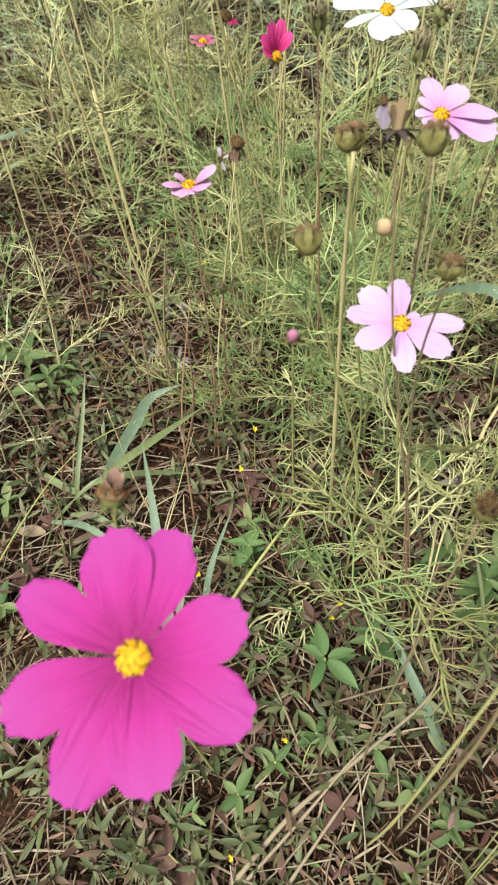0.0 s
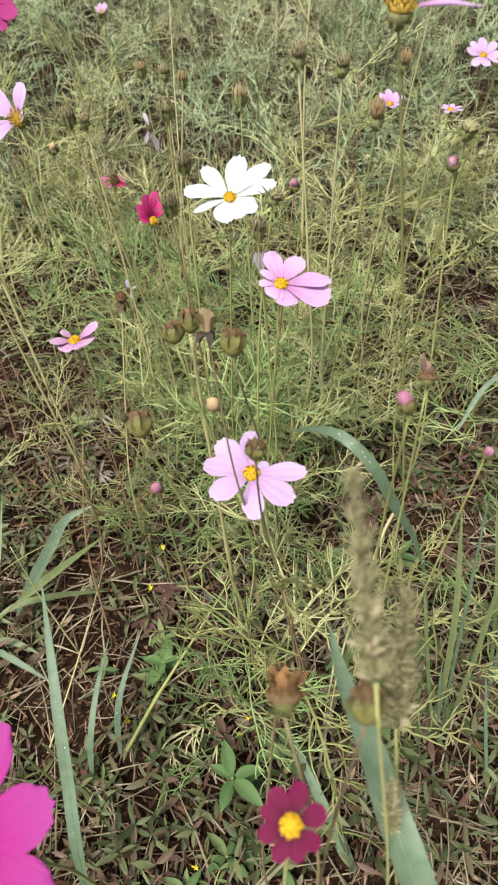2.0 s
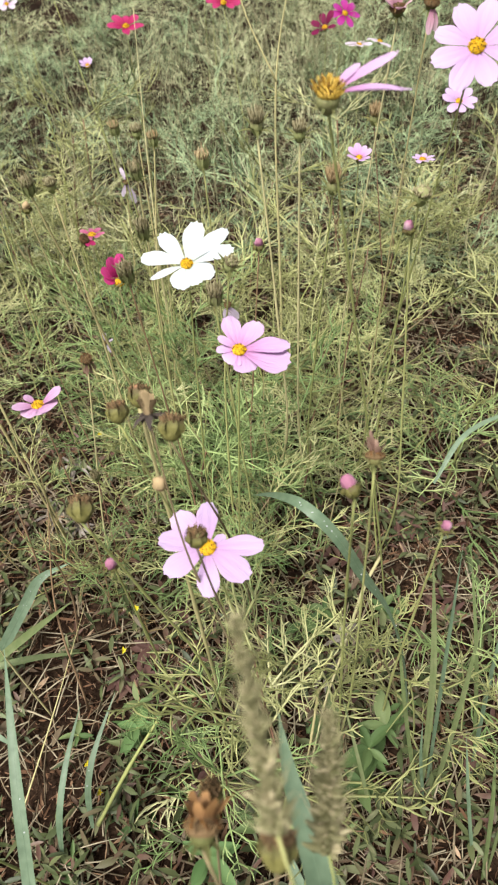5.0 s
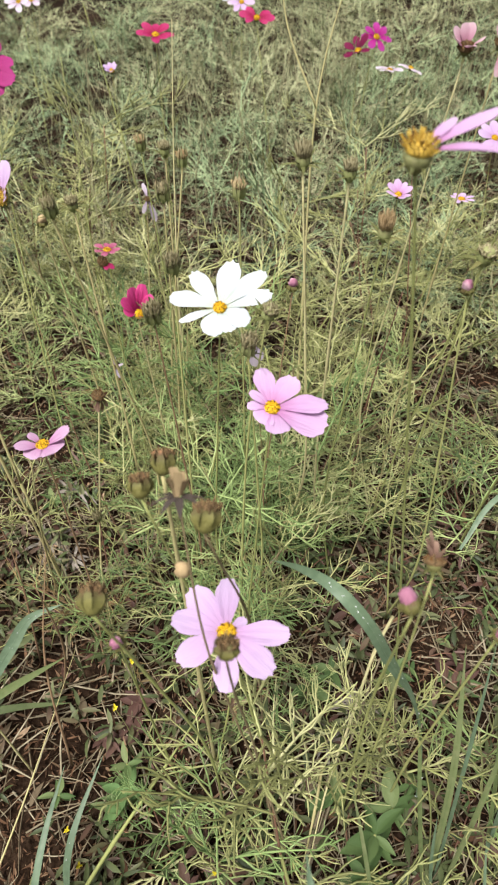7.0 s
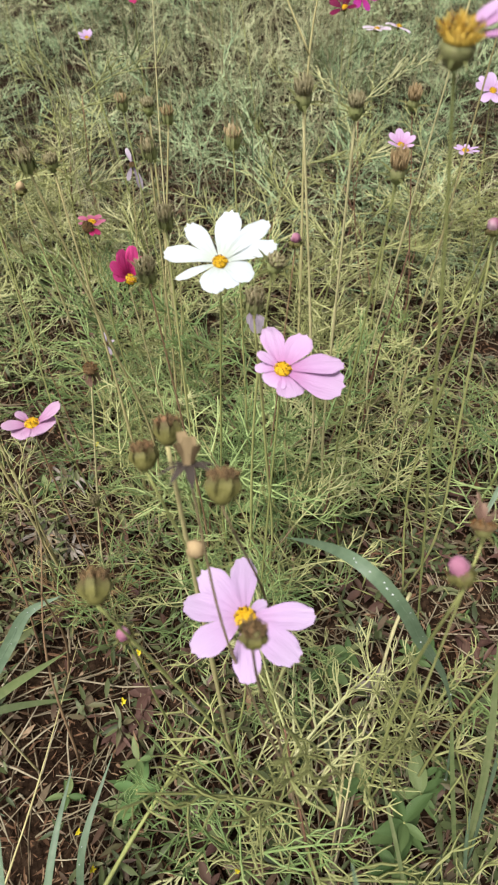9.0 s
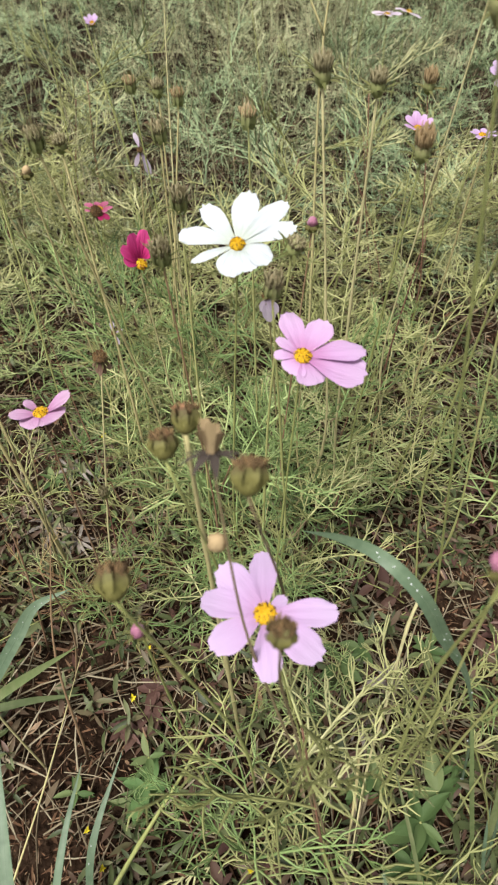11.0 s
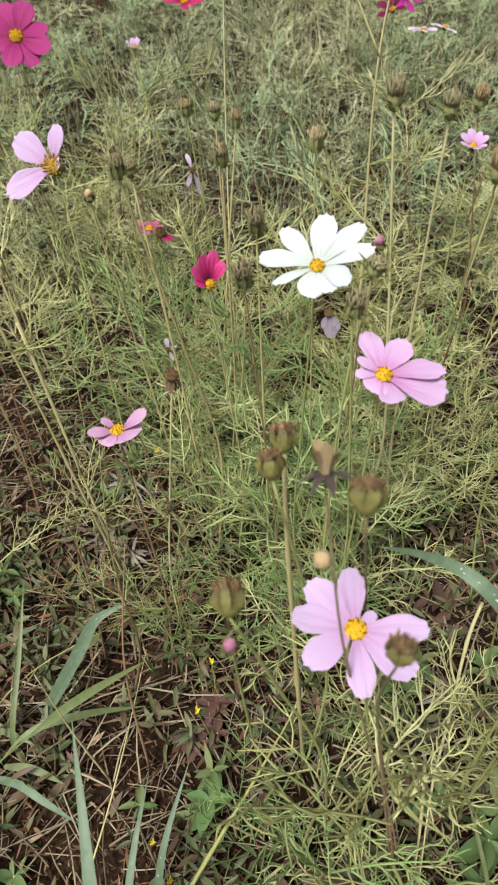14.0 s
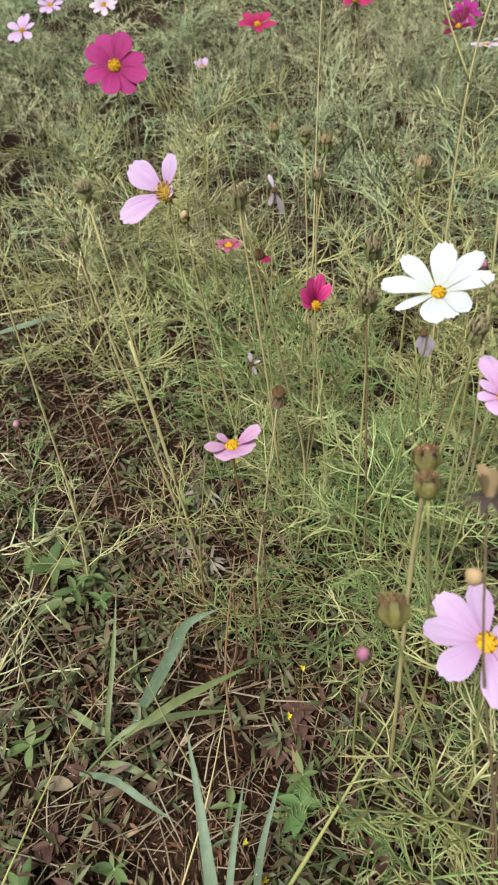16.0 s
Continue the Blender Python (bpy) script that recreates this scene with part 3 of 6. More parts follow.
cosmos("large magenta cosmos in full bloom with eight broad petals", (-0.0282, 0.0649, 0.3735), (-0.071, -0.266, 0.961),
       [(106, 50, 3, 1.15), (75, 49.5, 5, 1.2), (20, 45, 6, 1.1), (-26, 49, 4, 1.12), (-77, 46, 5, 1.2), (-112, 53, 3, 1.08), (-155, 52, 5, 0.98), (153, 54, 3, 0.86)],
       MAGENTA, 0.0064, seed=1, foot=(-0.030, 0.090, 0), thick=0.0014)
cosmos("pale pink cosmos in full bloom above feathery leaves", (0.0923, 0.2888, 0.3335), (-0.018, -0.207, 0.978),
       [(90, 34), (131, 36), (165, 34.5), (-147, 33.5), (-89, 34, 2), (-43, 37), (-2, 38, 8, 0.9), (38, 15, -6, 0.9)], PINK, 0.0058, cup=6, seed=2, foot=(0.105, 0.262, 0))
cosmos("white cosmos in full bloom with eight slender petals", (0.0828, 0.4729, 0.4405), (0.0, -0.391, 0.921),
       [(78, 40, 5, 0.86), (44, 44, 5, 0.68), (17, 38, 4, 0.66), (-28, 23, -2, 1.6), (-66, 20, -3, 1.45), (-108, 22, -3, 1.6), (-160, 30, -3, 0.42), (164, 37, 3, 0.85), (125, 36, 5, 0.74)],
       WHITE, 0.0047, seed=3, foot=(0.082, 0.50, 0))
cosmos("rose pink cosmos leaning open with ragged petals", (0.1189, 0.4160, 0.3995), (0.089, -0.243, 0.966),
       [(106, 33, 9, 0.95), (58, 29, 10, 1.15), (11, 39, 4, 1.0), (-13, 39, -3, 1.6), (-66, 19, -8, 2.3), (-124, 14, -8, 2.3), (176, 17, 4, 1.1), (148, 19, 14, 0.8)], ROSE, 0.0052, seed=4, foot=(0.112, 0.435, 0))
cosmos("small pink cosmos with a few curled petals", (-0.0584, 0.4498, 0.3306), (0.05, 0.12, 0.99),
       [(-162, 22, 10, 1.3), (-122, 17, -2, 2.2), (-74, 15, 2, 2.6), (-28, 19, 18, 2.2), (12, 27, 38, 1.1), (160, 15, 42, 1.2)], MAUVE, 0.0056, stem="red", seed=5, foot=(-0.064, 0.444, 0))
cosmos("half-closed deep magenta cosmos turned aside", (0.0067, 0.5629, 0.3792), (0.45, -0.55, 0.70),
       [(116, 27, 44, 0.9), (148, 26, 40, 0.95), (182, 23, 36, 0.95), (-150, 18, 28, 0.9), (84, 22, 56, 0.9), (-80, 8, 66, 1.0)], VIVID, 0.0048, stem="dry", seed=6, foot=(0.004, 0.57, 0))
cosmos("pale pink cosmos with three petals still on it", (-0.1179, 0.6411, 0.4467), (-0.12, -0.72, 0.66),
       [(133, 41, 6, 1.15), (66, 32, 20, 0.95), (-166, 47, -2, 0.95), (5, 13, 55), (-30, 13, 50)], PINK, 0.0068, seed=7, foot=(-0.085, 0.62, 0), long_disc=True)
cosmos("magenta cosmos in full bloom with eight petals", (-0.2106, 0.9116, 0.4861), (0.123, -0.696, 0.707),
       [(120, 39, 6, 1.3), (77, 39, 8, 1.25), (26, 36, 4, 1.3), (-14, 40, 6, 1.2), (-50, 37, 3, 1.3), (-93, 36, 6, 1.25), (-149, 37, 4, 1.3), (157, 37, 7, 1.2)], DEEP, 0.0072, seed=8)
cosmos("small wine-red cosmos in bloom near the grass", (0.1060, 0.0658, 0.3985), (0.0, -0.30, 0.95),
       [(118, 13.8, 2, 1.15), (72, 15, 2, 1.15), (18, 14, 2, 1.15), (-36, 12.5, 2, 1.15), (-78, 12, 2, 1.1), (-118, 13, 2, 1.1), (-165, 12.5, 2, 1.1), (152, 12.5, 2, 1.0)], WINE, 0.0042, seed=9, foot=(0.095, 0.045, 0), cup=2)
cosmos("spent cosmos head with shaggy yellow florets and two pink petals", (0.1740, 0.3633, 0.5810), (0.05, -0.12, 0.99),
       [(2, 40, 6, 0.50), (22, 38, 22, 0.45), (40, 22, 30, 0.5)], ROSE, 0.0062, seed=10, foot=(0.262, 0.42, 0), long_disc=True, via=((0.235, 0.41, 0.2), (0.19, 0.375, 0.48)))
cosmos("pink cosmos in full bloom on a leaning stem", (0.2867, 0.5091, 0.5613), (-0.1, -0.62, 0.72), ring(8, 31, 12, 5, seed=1), PINK, 0.0056, seed=11, foot=(0.25, 0.62, 0))
cosmos("crimson cosmos seen edge-on", (-0.0690, 1.3300, 0.4400), (0.08, -0.30, 0.95), ring(8, 32, 5, 6, 16, seed=2), CRIMSON, 0.0062, seed=12)
cosmos("crimson cosmos beside a magenta one", (0.2985, 1.5269, 0.3766), (-0.30, -0.40, 0.85), ring(6, 34, 20, 12, 30, seed=3), WINE, 0.0062, seed=13)
cosmos("bright magenta cosmos behind a crimson one", (0.3812, 1.8487, 0.3391), (0.2, -0.6, 0.7), ring(7, 38, 0, 8, seed=4), MAGENTA, 0.0070, seed=14)
cosmos("pale cosmos opened flat, seen edge-on", (0.3930, 1.6800, 0.3080), (0.1, 0.02, 0.99), ring(7, 34, 10, 10, 4, seed=5), LAVENDER, 0.0062, seed=15)
cosmos("pale cosmos opened flat beside another one", (0.4420, 1.6950, 0.3080), (0.3, 0.0, 0.95), ring(6, 30, 30, 10, 4, seed=6), LAVENDER, 0.0060, seed=16)
cosmos("small rose pink cosmos in bloom", (0.2572, 0.7701, 0.3983), (0.0, -0.28, 0.95), ring(8, 17, 8, 6, 32, seed=7), ROSE, 0.0042, seed=17)
cosmos("small pale pink cosmos seen edge-on", (0.3501, 0.8476, 0.3618), (0.1, -0.02, 0.99), ring(7, 16, 20, 8, 18, seed=8), PINK, 0.0042, seed=18)
cosmos("pink cosmos in bloom in the far meadow", (0.4797, 1.1591, 0.3320), (0.1, -0.45, 0.88), ring(8, 31, 4, 6, 12, seed=9), PINK, 0.0056, seed=19)
cosmos("small lavender pink cosmos among tall stems", (-0.1935, 1.5299, 0.3412), (0.0, -0.35, 0.9), ring(7, 19, 14, 8, 40, seed=11), PINK, 0.0055, seed=21)
cosmos("magenta cosmos with two large side petals", (0.0999, 1.4658, 0.4415), (0.1, -0.55, 0.8), [(175, 34), (8, 34), (40, 30), (140, 28), (-150, 24), (-30, 24)], CRIMSON, 0.0055, seed=22)
cosmos("small crimson cosmos opened flat", (-0.1020, 0.9084, 0.2646), (0.1, 0.02, 0.99), ring(7, 19, 6, 8, 12, seed=12), DULL_ROSE, 0.0055, seed=23)
cosmos("small crimson cosmos with curled petals", (-0.0437, 0.6604, 0.3765), (0.6, -0.35, 0.65), [(5, 13, 20), (-40, 10, 20)], CRIMSON, 0.0056, seed=24, old=True)
for i, (cx, cy, cz) in enumerate([(-0.551, 1.562, 0.42), (-0.533, 2.2, 0.36), (-0.62, 1.98, 0.40), (-0.433, 1.78, 0.42), (0.06, 1.90, 0.40), (0.02, 2.35, 0.34)]):
    cosmos("pale pink cosmos in the far meadow", (cx, cy, cz), (0.1 * (i % 3 - 1), -0.5, 0.8), ring(7, 34, 9 * i, 9, 15, seed=20 + i), (PINK, LAVENDER)[i % 2], 0.006, seed=30 + i)
cosmos("faded lavender cosmos with drooping petals", (0.1035, 0.5908, 0.3300), (-0.2, -0.3, 0.9), [(-100, 25, -60, 1.0), (-60, 20, -62, 0.9), (-150, 17, -55, 0.8)], LAVENDER_OLD, 0.004, seed=40, stem="dry")
cosmos("faded lavender cosmos with limp petals", (-0.0367, 0.9037, 0.3380), (0.2, -0.3, 0.9), [(-40, 30, -50, 0.6), (120, 22, 30, 0.6), (-110, 20, -60, 0.6)], LAVENDER_OLD, 0.004, seed=41, stem="dry")
cosmos("tiny faded lavender bloom among the leaves", (-0.0659, 0.7148, 0.2090), (0.0, -0.3, 0.9), [(-60, 14, -30, 0.7), (100, 14, 40, 0.8), (10, 12, 30, 0.7)], LAVENDER_OLD, 0.003, seed=42)
cosmos("withered pink cosmos with crumpled petals", (0.2567, 0.6235, 0.5640), (-0.1, -0.2, 0.95), [(150, 18, 60), (60, 17, 70), (-30, 16, 40), (-90, 19, 35), (200, 17, 50), (100, 17, 76)], FADED, 0.006, seed=43, stem="dry", foot=(0.262, 0.66, 0))
cosmos("withered pink cosmos with petals hanging down", (0.2830, 0.6250, 0.5660), (0.1, -0.2, 0.95), [(-90, 22, -55, 0.6), (-60, 20, -60, 0.6), (60, 14, 60), (150, 14, 60)], FADED, 0.006, seed=44, stem="dry", foot=(0.27, 0.665, 0))
cosmos("withered pinkish-brown cosmos with limp petals", (-0.0240, 0.5024, 0.3380), (0.1, -0.3, 0.9), [(-20, 15, -62, 0.5), (-55, 19, -74, 0.45), (-90, 16, -58, 0.5), (-125, 18, -70, 0.5), (-165, 14, -64, 0.5), (40, 13, -48, 0.5), (90, 12, -30, 0.5), (140, 12, -52, 0.5)], DUSKY, 0.0055, seed=45, stem="dry")

# ---- seed heads and buds ----
tuft_meshes = []
for k in range(3):
    r, s = random.Random(50 + k), Shape()
    for i in range(80):
        q, a = math.sqrt((i + 0.5) / 80), i * 2.4
        foot = Vector((0.62 * q * math.cos(a), 0.62 * q * math.sin(a), 0.48 - 0.25 * q))
        tipv = foot + Vector((0.16 * q * math.cos(a) + r.uniform(-0.16, 0.16), 0.16 * q * math.sin(a) + r.uniform(-0.16, 0.16), r.uniform(0.25, 0.65)))
        mid = foot.lerp(tipv, 0.6) + Vector((r.uniform(-0.1, 0.1), r.uniform(-0.1, 0.1), 0))
        tube(s, [foot, mid, tipv], [0.08, 0.075, 0.025], 4)
    tuft_meshes.append(s.mesh("tuft", POD_BROWN))
    if k == 0:
        CREAM_TUFT = s.mesh("tuft", PAPERY)
        TAN_TUFT = s.mesh("tuft", TAN)
POD_BODY = Shape()
lathe(POD_BODY, [(0.10, -1.35), (0.42, -1.22), (0.76, -0.86), (0.92, -0.40), (0.90, 0.05), (0.74, 0.40), (0.45, 0.55)], 16)
POD_BODY.v = [Vector((p[0] * (1 + 0.06 * math.cos(8 * math.atan2(p[1], p[0]))), p[1] * (1 + 0.06 * math.cos(8 * math.atan2(p[1], p[0]))), p[2])) for p in POD_BODY.v]
PALE_BODY = POD_BODY.mesh("body", POD_PALE)
POD_BODY = POD_BODY.mesh("body", POD_RIPE)


def pod_sepal(tip_in, high, wide):
    """An upright inner sepal that wraps the head, rising from z = -0.9 at the head's axis."""
    s = Shape()
    ribbon(s, [(0.74, 0, -0.90), (0.97, 0, -0.45), (1.00, 0, 0.0), (0.93 - tip_in * 0.3, 0, high * 0.45), (0.80 - tip_in * 0.7, 0, high * 0.8), (0.72 - tip_in, 0, high)],
           [wide * 0.7, wide, wide * 1.05, wide * 0.85, wide * 0.5, wide * 0.08], Vector((-1, 0, 0)), -0.22)
    return s


POD_SEPALS = [pod_sepal(a, hi, w).mesh("sepal", POD_RIPE) for a, hi, w in ((0.30, 1.15, 0.72), (0.45, 1.0, 0.80), (0.05, 1.30, 0.62), (-0.25, 1.25, 0.58))]
PALE_SEPALS = [pod_sepal(a, hi, w).mesh("sepal", POD_PALE) for a, hi, w in ((0.30, 1.15, 0.72), (0.45, 1.0, 0.80), (0.05, 1.30, 0.50), (-0.25, 1.25, 0.46))]
BUD_BALL = Shape()
lathe(BUD_BALL, [(0.2, -0.9), (0.7, -0.7), (0.98, -0.2), (1.0, 0.2), (0.8, 0.65), (0.4, 0.9), (0.08, 0.98)], 16)
BUD_BALL.v = [Vector((p[0] * (1 + 0.10 * math.cos(7 * math.atan2(p[1], p[0]) + 3 * p[2])) + 0.3 * noise.noise((p[0] * 1.5, p[1] * 1.5, p[2] * 1.5)), p[1] * (1 + 0.10 * math.cos(7 * math.atan2(p[1], p[0]) + 3 * p[2])), p[2])) for p in BUD_BALL.v]
BUD_MESH = {m.name: BUD_BALL.mesh("ball", m) for m in (PINK, ROSE, FADED, POD_GREEN, CRIMSON, PAPERY)}
HUSK = Shape()
ribbon(HUSK, [(0.26, 0, -0.4), (0.34, 0.02, 0.4), (0.46, 0.08, 1.2), (0.58, 0.22, 2.0)], [0.30, 0.40, 0.58, 0.40], Vector((-1, 0, 0.2)), 0.3)
HUSK = HUSK.mesh("husk_flap", HUSK_TAN)


def head_thing(name, label, category, c, size, stem, foot, via, seed, lean):
    foot = foot or foot_of(c, seed)
    thing = top(name, at(foot), label, category, "seed heads and buds")
    r = random.Random(seed)
    n = Vector((r.uniform(-0.3, 0.3), r.uniform(-0.45, 0.05), 1)) if lean is None else Vector(lean)
    n, e1, e2 = basis(n)
    rel = Vector(c) - Vector(foot)
    add_stem(thing, Vector(c) - n * size * 1.25, foot, stem, 0.0010 if stem in ("red", "brown") else 0.0012 if stem == "green" else 0.0020 if 0.15 < c[1] < 0.5 else 0.0015, via, seed, foot[1] > 0.36 and near(foot[0], foot[1], 0.26, 0.52, 0.09, 0.16) < 0.5)
    return thing, axes(rel, e1, n), r


def seed_head(label, c, size, stem="dry", foot=None, via=(), seed=1, lean=None, spread=False, tuft=1.0, cream=False):
    """A ripening cosmos head: green cup, upright sepals round it and a withered brown tuft."""
    thing, m, r = head_thing("seed_head", label, "seed head", c, size, stem, foot, via, seed, lean)
    brush = c[1] > 0.43
    S = Matrix.Diagonal((size * 0.84, size * 0.84, size * 1.1, 1) if brush else (size, size, size, 1))
    part("cup", PALE_BODY if brush else POD_BODY, thing, m @ S if brush else m @ at((0, 0, -0.2 * size)) @ Matrix.Diagonal((size * 0.92, size * 0.92, size * 0.80, 1)))
    part("tuft", CREAM_TUFT if cream else TAN_TUFT if brush else tuft_meshes[seed % 3], thing, m @ at((0, 0, -0.25 * size if brush else -0.15 * size)) @ Matrix.Diagonal((size * (1.3 if cream or brush else 1.25), size * (1.3 if cream or brush else 1.25), size * tuft * (1.7 if brush else 1.25), 1)), "cream papery tuft" if cream else "withered brown tuft")
    for k in range(8):
        turn = pose(0, 0, 0, 0, 0, 45 * k)
        if spread:
            part("sepal", SEPAL, thing, m @ at((0, 0, -size * 0.7)) @ turn @ pose(size * 0.5, 0, 0, 0, r.uniform(-45, -5), 0) @ Matrix.Diagonal((size * 2.2, size * 1.6, size * 1.6, 1)))
        else:
            q = size * r.uniform(0.92, 1.08)
            part("sepal", (PALE_SEPALS if brush else POD_SEPALS)[r.choice((2, 3, 2, 0) if brush else (0, 1, 1, 2))], thing, m @ turn @ pose(0, 0, 0, r.uniform(-5, 5), r.uniform(-4, 4), r.uniform(-6, 6)) @ Matrix.Diagonal((q * (0.84 if brush else 0.96), q * (0.84 if brush else 0.96), q * (1.5 if brush else 0.72), 1)))
            if brush:
                part("bract", SEPAL, thing, m @ at((0, 0, -size * 1.0)) @ turn @ pose(size * 0.35, 0, 0, 0, r.uniform(-40, 5), 0) @ Matrix.Diagonal((size * (2.6 if k % 2 else 1.7), size * 0.7, size * 1.2, 1)))
    return thing


def bud(label, c, size, material, stem="green", foot=None, via=(), seed=1, lean=None):
    thing, m, r = head_thing("flower_bud", label, "bud", c, size, stem, foot, via, seed, lean)
    part("ball", BUD_MESH[material.name], thing, m @ pose(0, 0, size * 0.32, r.uniform(-15, 15), r.uniform(-15, 15), r.uniform(0, 360)) @ Matrix.Diagonal((size * 0.80, size * 0.74, size * 0.98, 1)))
    part("calyx", POD_BODY, thing, m @ at((0, 0, -size * 0.25)) @ Matrix.Diagonal((size * 0.98, size * 0.98, size * 0.85, 1)))
    for k in range(5):
        part("wrap_sepal", POD_SEPALS[1], thing, m @ at((0, 0, -size * 0.25)) @ pose(0, 0, 0, 0, 0, 72 * k + r.uniform(-8, 8)) @ Matrix.Diagonal((size * 0.98, size * 0.98, size * r.uniform(0.45, 0.75), 1)))
    for k in range(8):
        part("sepal", SEPAL, thing, m @ at((0, 0, -size * 0.8)) @ pose(0, 0, 0, 0, 0, 45 * k) @ pose(size * 0.4, 0, 0, 0, -35 + r.uniform(-12, 12), 0) @ Matrix.Diagonal((size * 1.4, size * 1.4, size * 1.4, 1)))
    return thing


seed_head("green seed head with a brown withered tuft", (0.0575, 0.3414, 0.4245), 0.0068, "dry", (0.070, 0.332, 0), ((0.064, 0.336, 0.18), (0.059, 0.339, 0.33)), 1, (0, 0.7, 0.75))
seed_head("round greenish seed head on a thin stalk", (0.0513, 0.3093, 0.4397), 0.0060, "green", (0.07, 0.33, 0), (), 2, (-0.1, 0.6, 0.8))
seed_head("large green seed head with an orange-brown tuft", (0.0328, 0.2603, 0.4143), 0.0068, "green", (0.085, 0.27, 0), ((0.078, 0.268, 0.2), (0.050, 0.262, 0.33)), 3, (-0.05, 0.8, 0.7))
seed_head("brown-tipped green seed head", (0.0874, 0.2763, 0.4559), 0.0066, "brown", (0.118, 0.365, 0), ((0.108, 0.335, 0.25),), 4, (0.1, 0.7, 0.75))
seed_head("round greenish seed head above a pink bloom", (0.0973, 0.2342, 0.4177), 0.0055, "brown", (0.138, 0.235, 0), ((0.112, 0.258, 0.22), (0.099, 0.252, 0.33)), 5, (0.1, 0.3, 0.95))
star = seed_head("dry seed head with splayed dark sepals and a papery tip", (0.0733, 0.2906, 0.4507), 0.0040, "brown", (0.146, 0.232, 0),
                 ((0.125, 0.25, 0.14), (0.097, 0.262, 0.28), (0.082, 0.27, 0.36)), 6, (0.05, -0.1, 1))
for ob in [o for o in star.children if o.name.split(".")[0] in ("tuft", "sepal", "cup")]:
    bpy.data.objects.remove(ob)
star_pose = axes(Vector((0.0733, 0.2906, 0.4507)) - Vector((0.146, 0.232, 0)), (1, 0, 0), (0.08, 0.55, 0.85))
for k in range(7):
    part("husk_flap", HUSK, star, star_pose @ pose(0, 0, 0.003, 0, 3 * (k % 3) - 3, 51 * k) @ Matrix.Diagonal((0.0095, 0.0095, 0.0030 * (1 + 0.40 * (k % 3)), 1)), "pale papery husk")
part("bud", BUD_MESH["papery_husk"], star, at(Vector((0.0725, 0.2824, 0.4056)) - Vector((0.146, 0.232, 0))) @ Matrix.Diagonal((0.0044, 0.0040, 0.0048, 1)), "dry beige side bud")
for k in range(9):
    part("sepal", SEPAL_DRY, star, star_pose @ pose(0, 0, 0.001, 0, 0, 40 * k) @ pose(0.002, 0, 0, 0, 8 * (k % 4) - 4, 0) @ Matrix.Diagonal((0.0125, 0.017, 0.009, 1)), "dark dry sepal")
bud("round pink cosmos bud", (0.0262, 0.2864, 0.3241), 0.0050, FADED, "green", (0.05, 0.29, 0), (), 8, (0, -0.4, 1))
bud("pink half-open cosmos bud on a branching stalk", (0.1759, 0.2487, 0.4330), 0.0050, FADED, "green", (0.19, 0.285, 0), ((0.185, 0.28, 0.25),), 9, (-0.35, 0.5, 0.8))
cosmos("withered pinkish-brown cosmos head with crumpled petals", (0.1929, 0.2732, 0.4270), (0.1, 0.7, 0.75), [(10, 11, 70, 0.6), (75, 12, 84, 0.6), (140, 14, 80, 0.6), (200, 11, 70, 0.7), (270, 10, 62, 0.7), (330, 10, 70, 0.6), (130, 17, 88, 0.5)], DUSKY, 0.0052, stem="green", foot=(0.192, 0.287, 0), seed=10)
bud("round dusky pink cosmos bud", (0.2398, 0.2711, 0.3661), 0.0042, FADED, "green", (0.235, 0.30, 0), (), 11, (0, -0.3, 1))
cosmos("withered orange-brown cosmos head with shrivelled petals", (0.1055, 0.1022, 0.4222), (0.05, 0.95, 0.5), [(20, 15, 58, 0.8), (80, 14, 80, 0.6), (135, 15, 76, 0.6), (190, 13, 66, 0.9), (250, 13, 78, 0.8), (310, 14, 70, 0.8), (40, 19, 44, 0.4), (150, 12, 60, 0.5)], WITHERED, 0.0066, stem="brown", foot=(0.118, 0.05, 0), via=((0.12, 0.07, 0.30),), seed=12)
seed_head("brown and green seed head on a forked stalk", (0.1322, 0.0902, 0.4480), 0.0058, "brown", (0.12, 0.052, 0), ((0.124, 0.075, 0.3),), 13, (0.1, 0.8, 0.7))
cosmos("withered purplish-brown cosmos head with dried petals", (-0.0489, 0.1330, 0.3744), (0.1, 0.75, 0.7), [(0, 15, 58, 0.8), (60, 13, 80, 0.7), (120, 13, 78, 0.7), (180, 14, 70, 0.7), (240, 12, 72, 0.7), (300, 12, 66, 0.7), (20, 17, 30, 0.5), (100, 15, 88, 0.6)], DUSKY, 0.0072, stem="green", foot=(-0.06, 0.16, 0), seed=14)
seed_head("slender green seed head with a reddish tip", (0.104, 0.1263, 0.3838), 0.0052, "brown", (0.092, 0.0963, 0), (), 47, (0, -0.1, 1), False, 1.6)
bud("withered dusky pink bud near the soil", (-0.3585, 0.672, 0.16), 0.0055, FADED, "red", None, (), 48, (0.3, -0.4, 1))
seed_head("tall seed head with bristling tips", (0.1418, 0.5873, 0.5000), 0.0068, "dry", (0.125, 0.60, 0), (), 15, (0, -0.1, 1), True, 1.4)
seed_head("spreading seed head with bristling tips", (0.1756, 0.5696, 0.4970), 0.0060, "dry", (0.185, 0.60, 0), (), 16, (0, -0.1, 1), True, 1.2)
seed_head("pale green seed head with a cream brush", (0.0920, 0.6226, 0.4631), 0.0066, "green", (0.092, 0.63, 0), (), 17, (0, -0.05, 1), False, 0.9, True)
seed_head("pale dry seed head with open tips", (0.1971, 0.5180, 0.4750), 0.0062, "green", (0.200, 0.55, 0), (), 18, (0, -0.1, 1), True, 1.7, True)
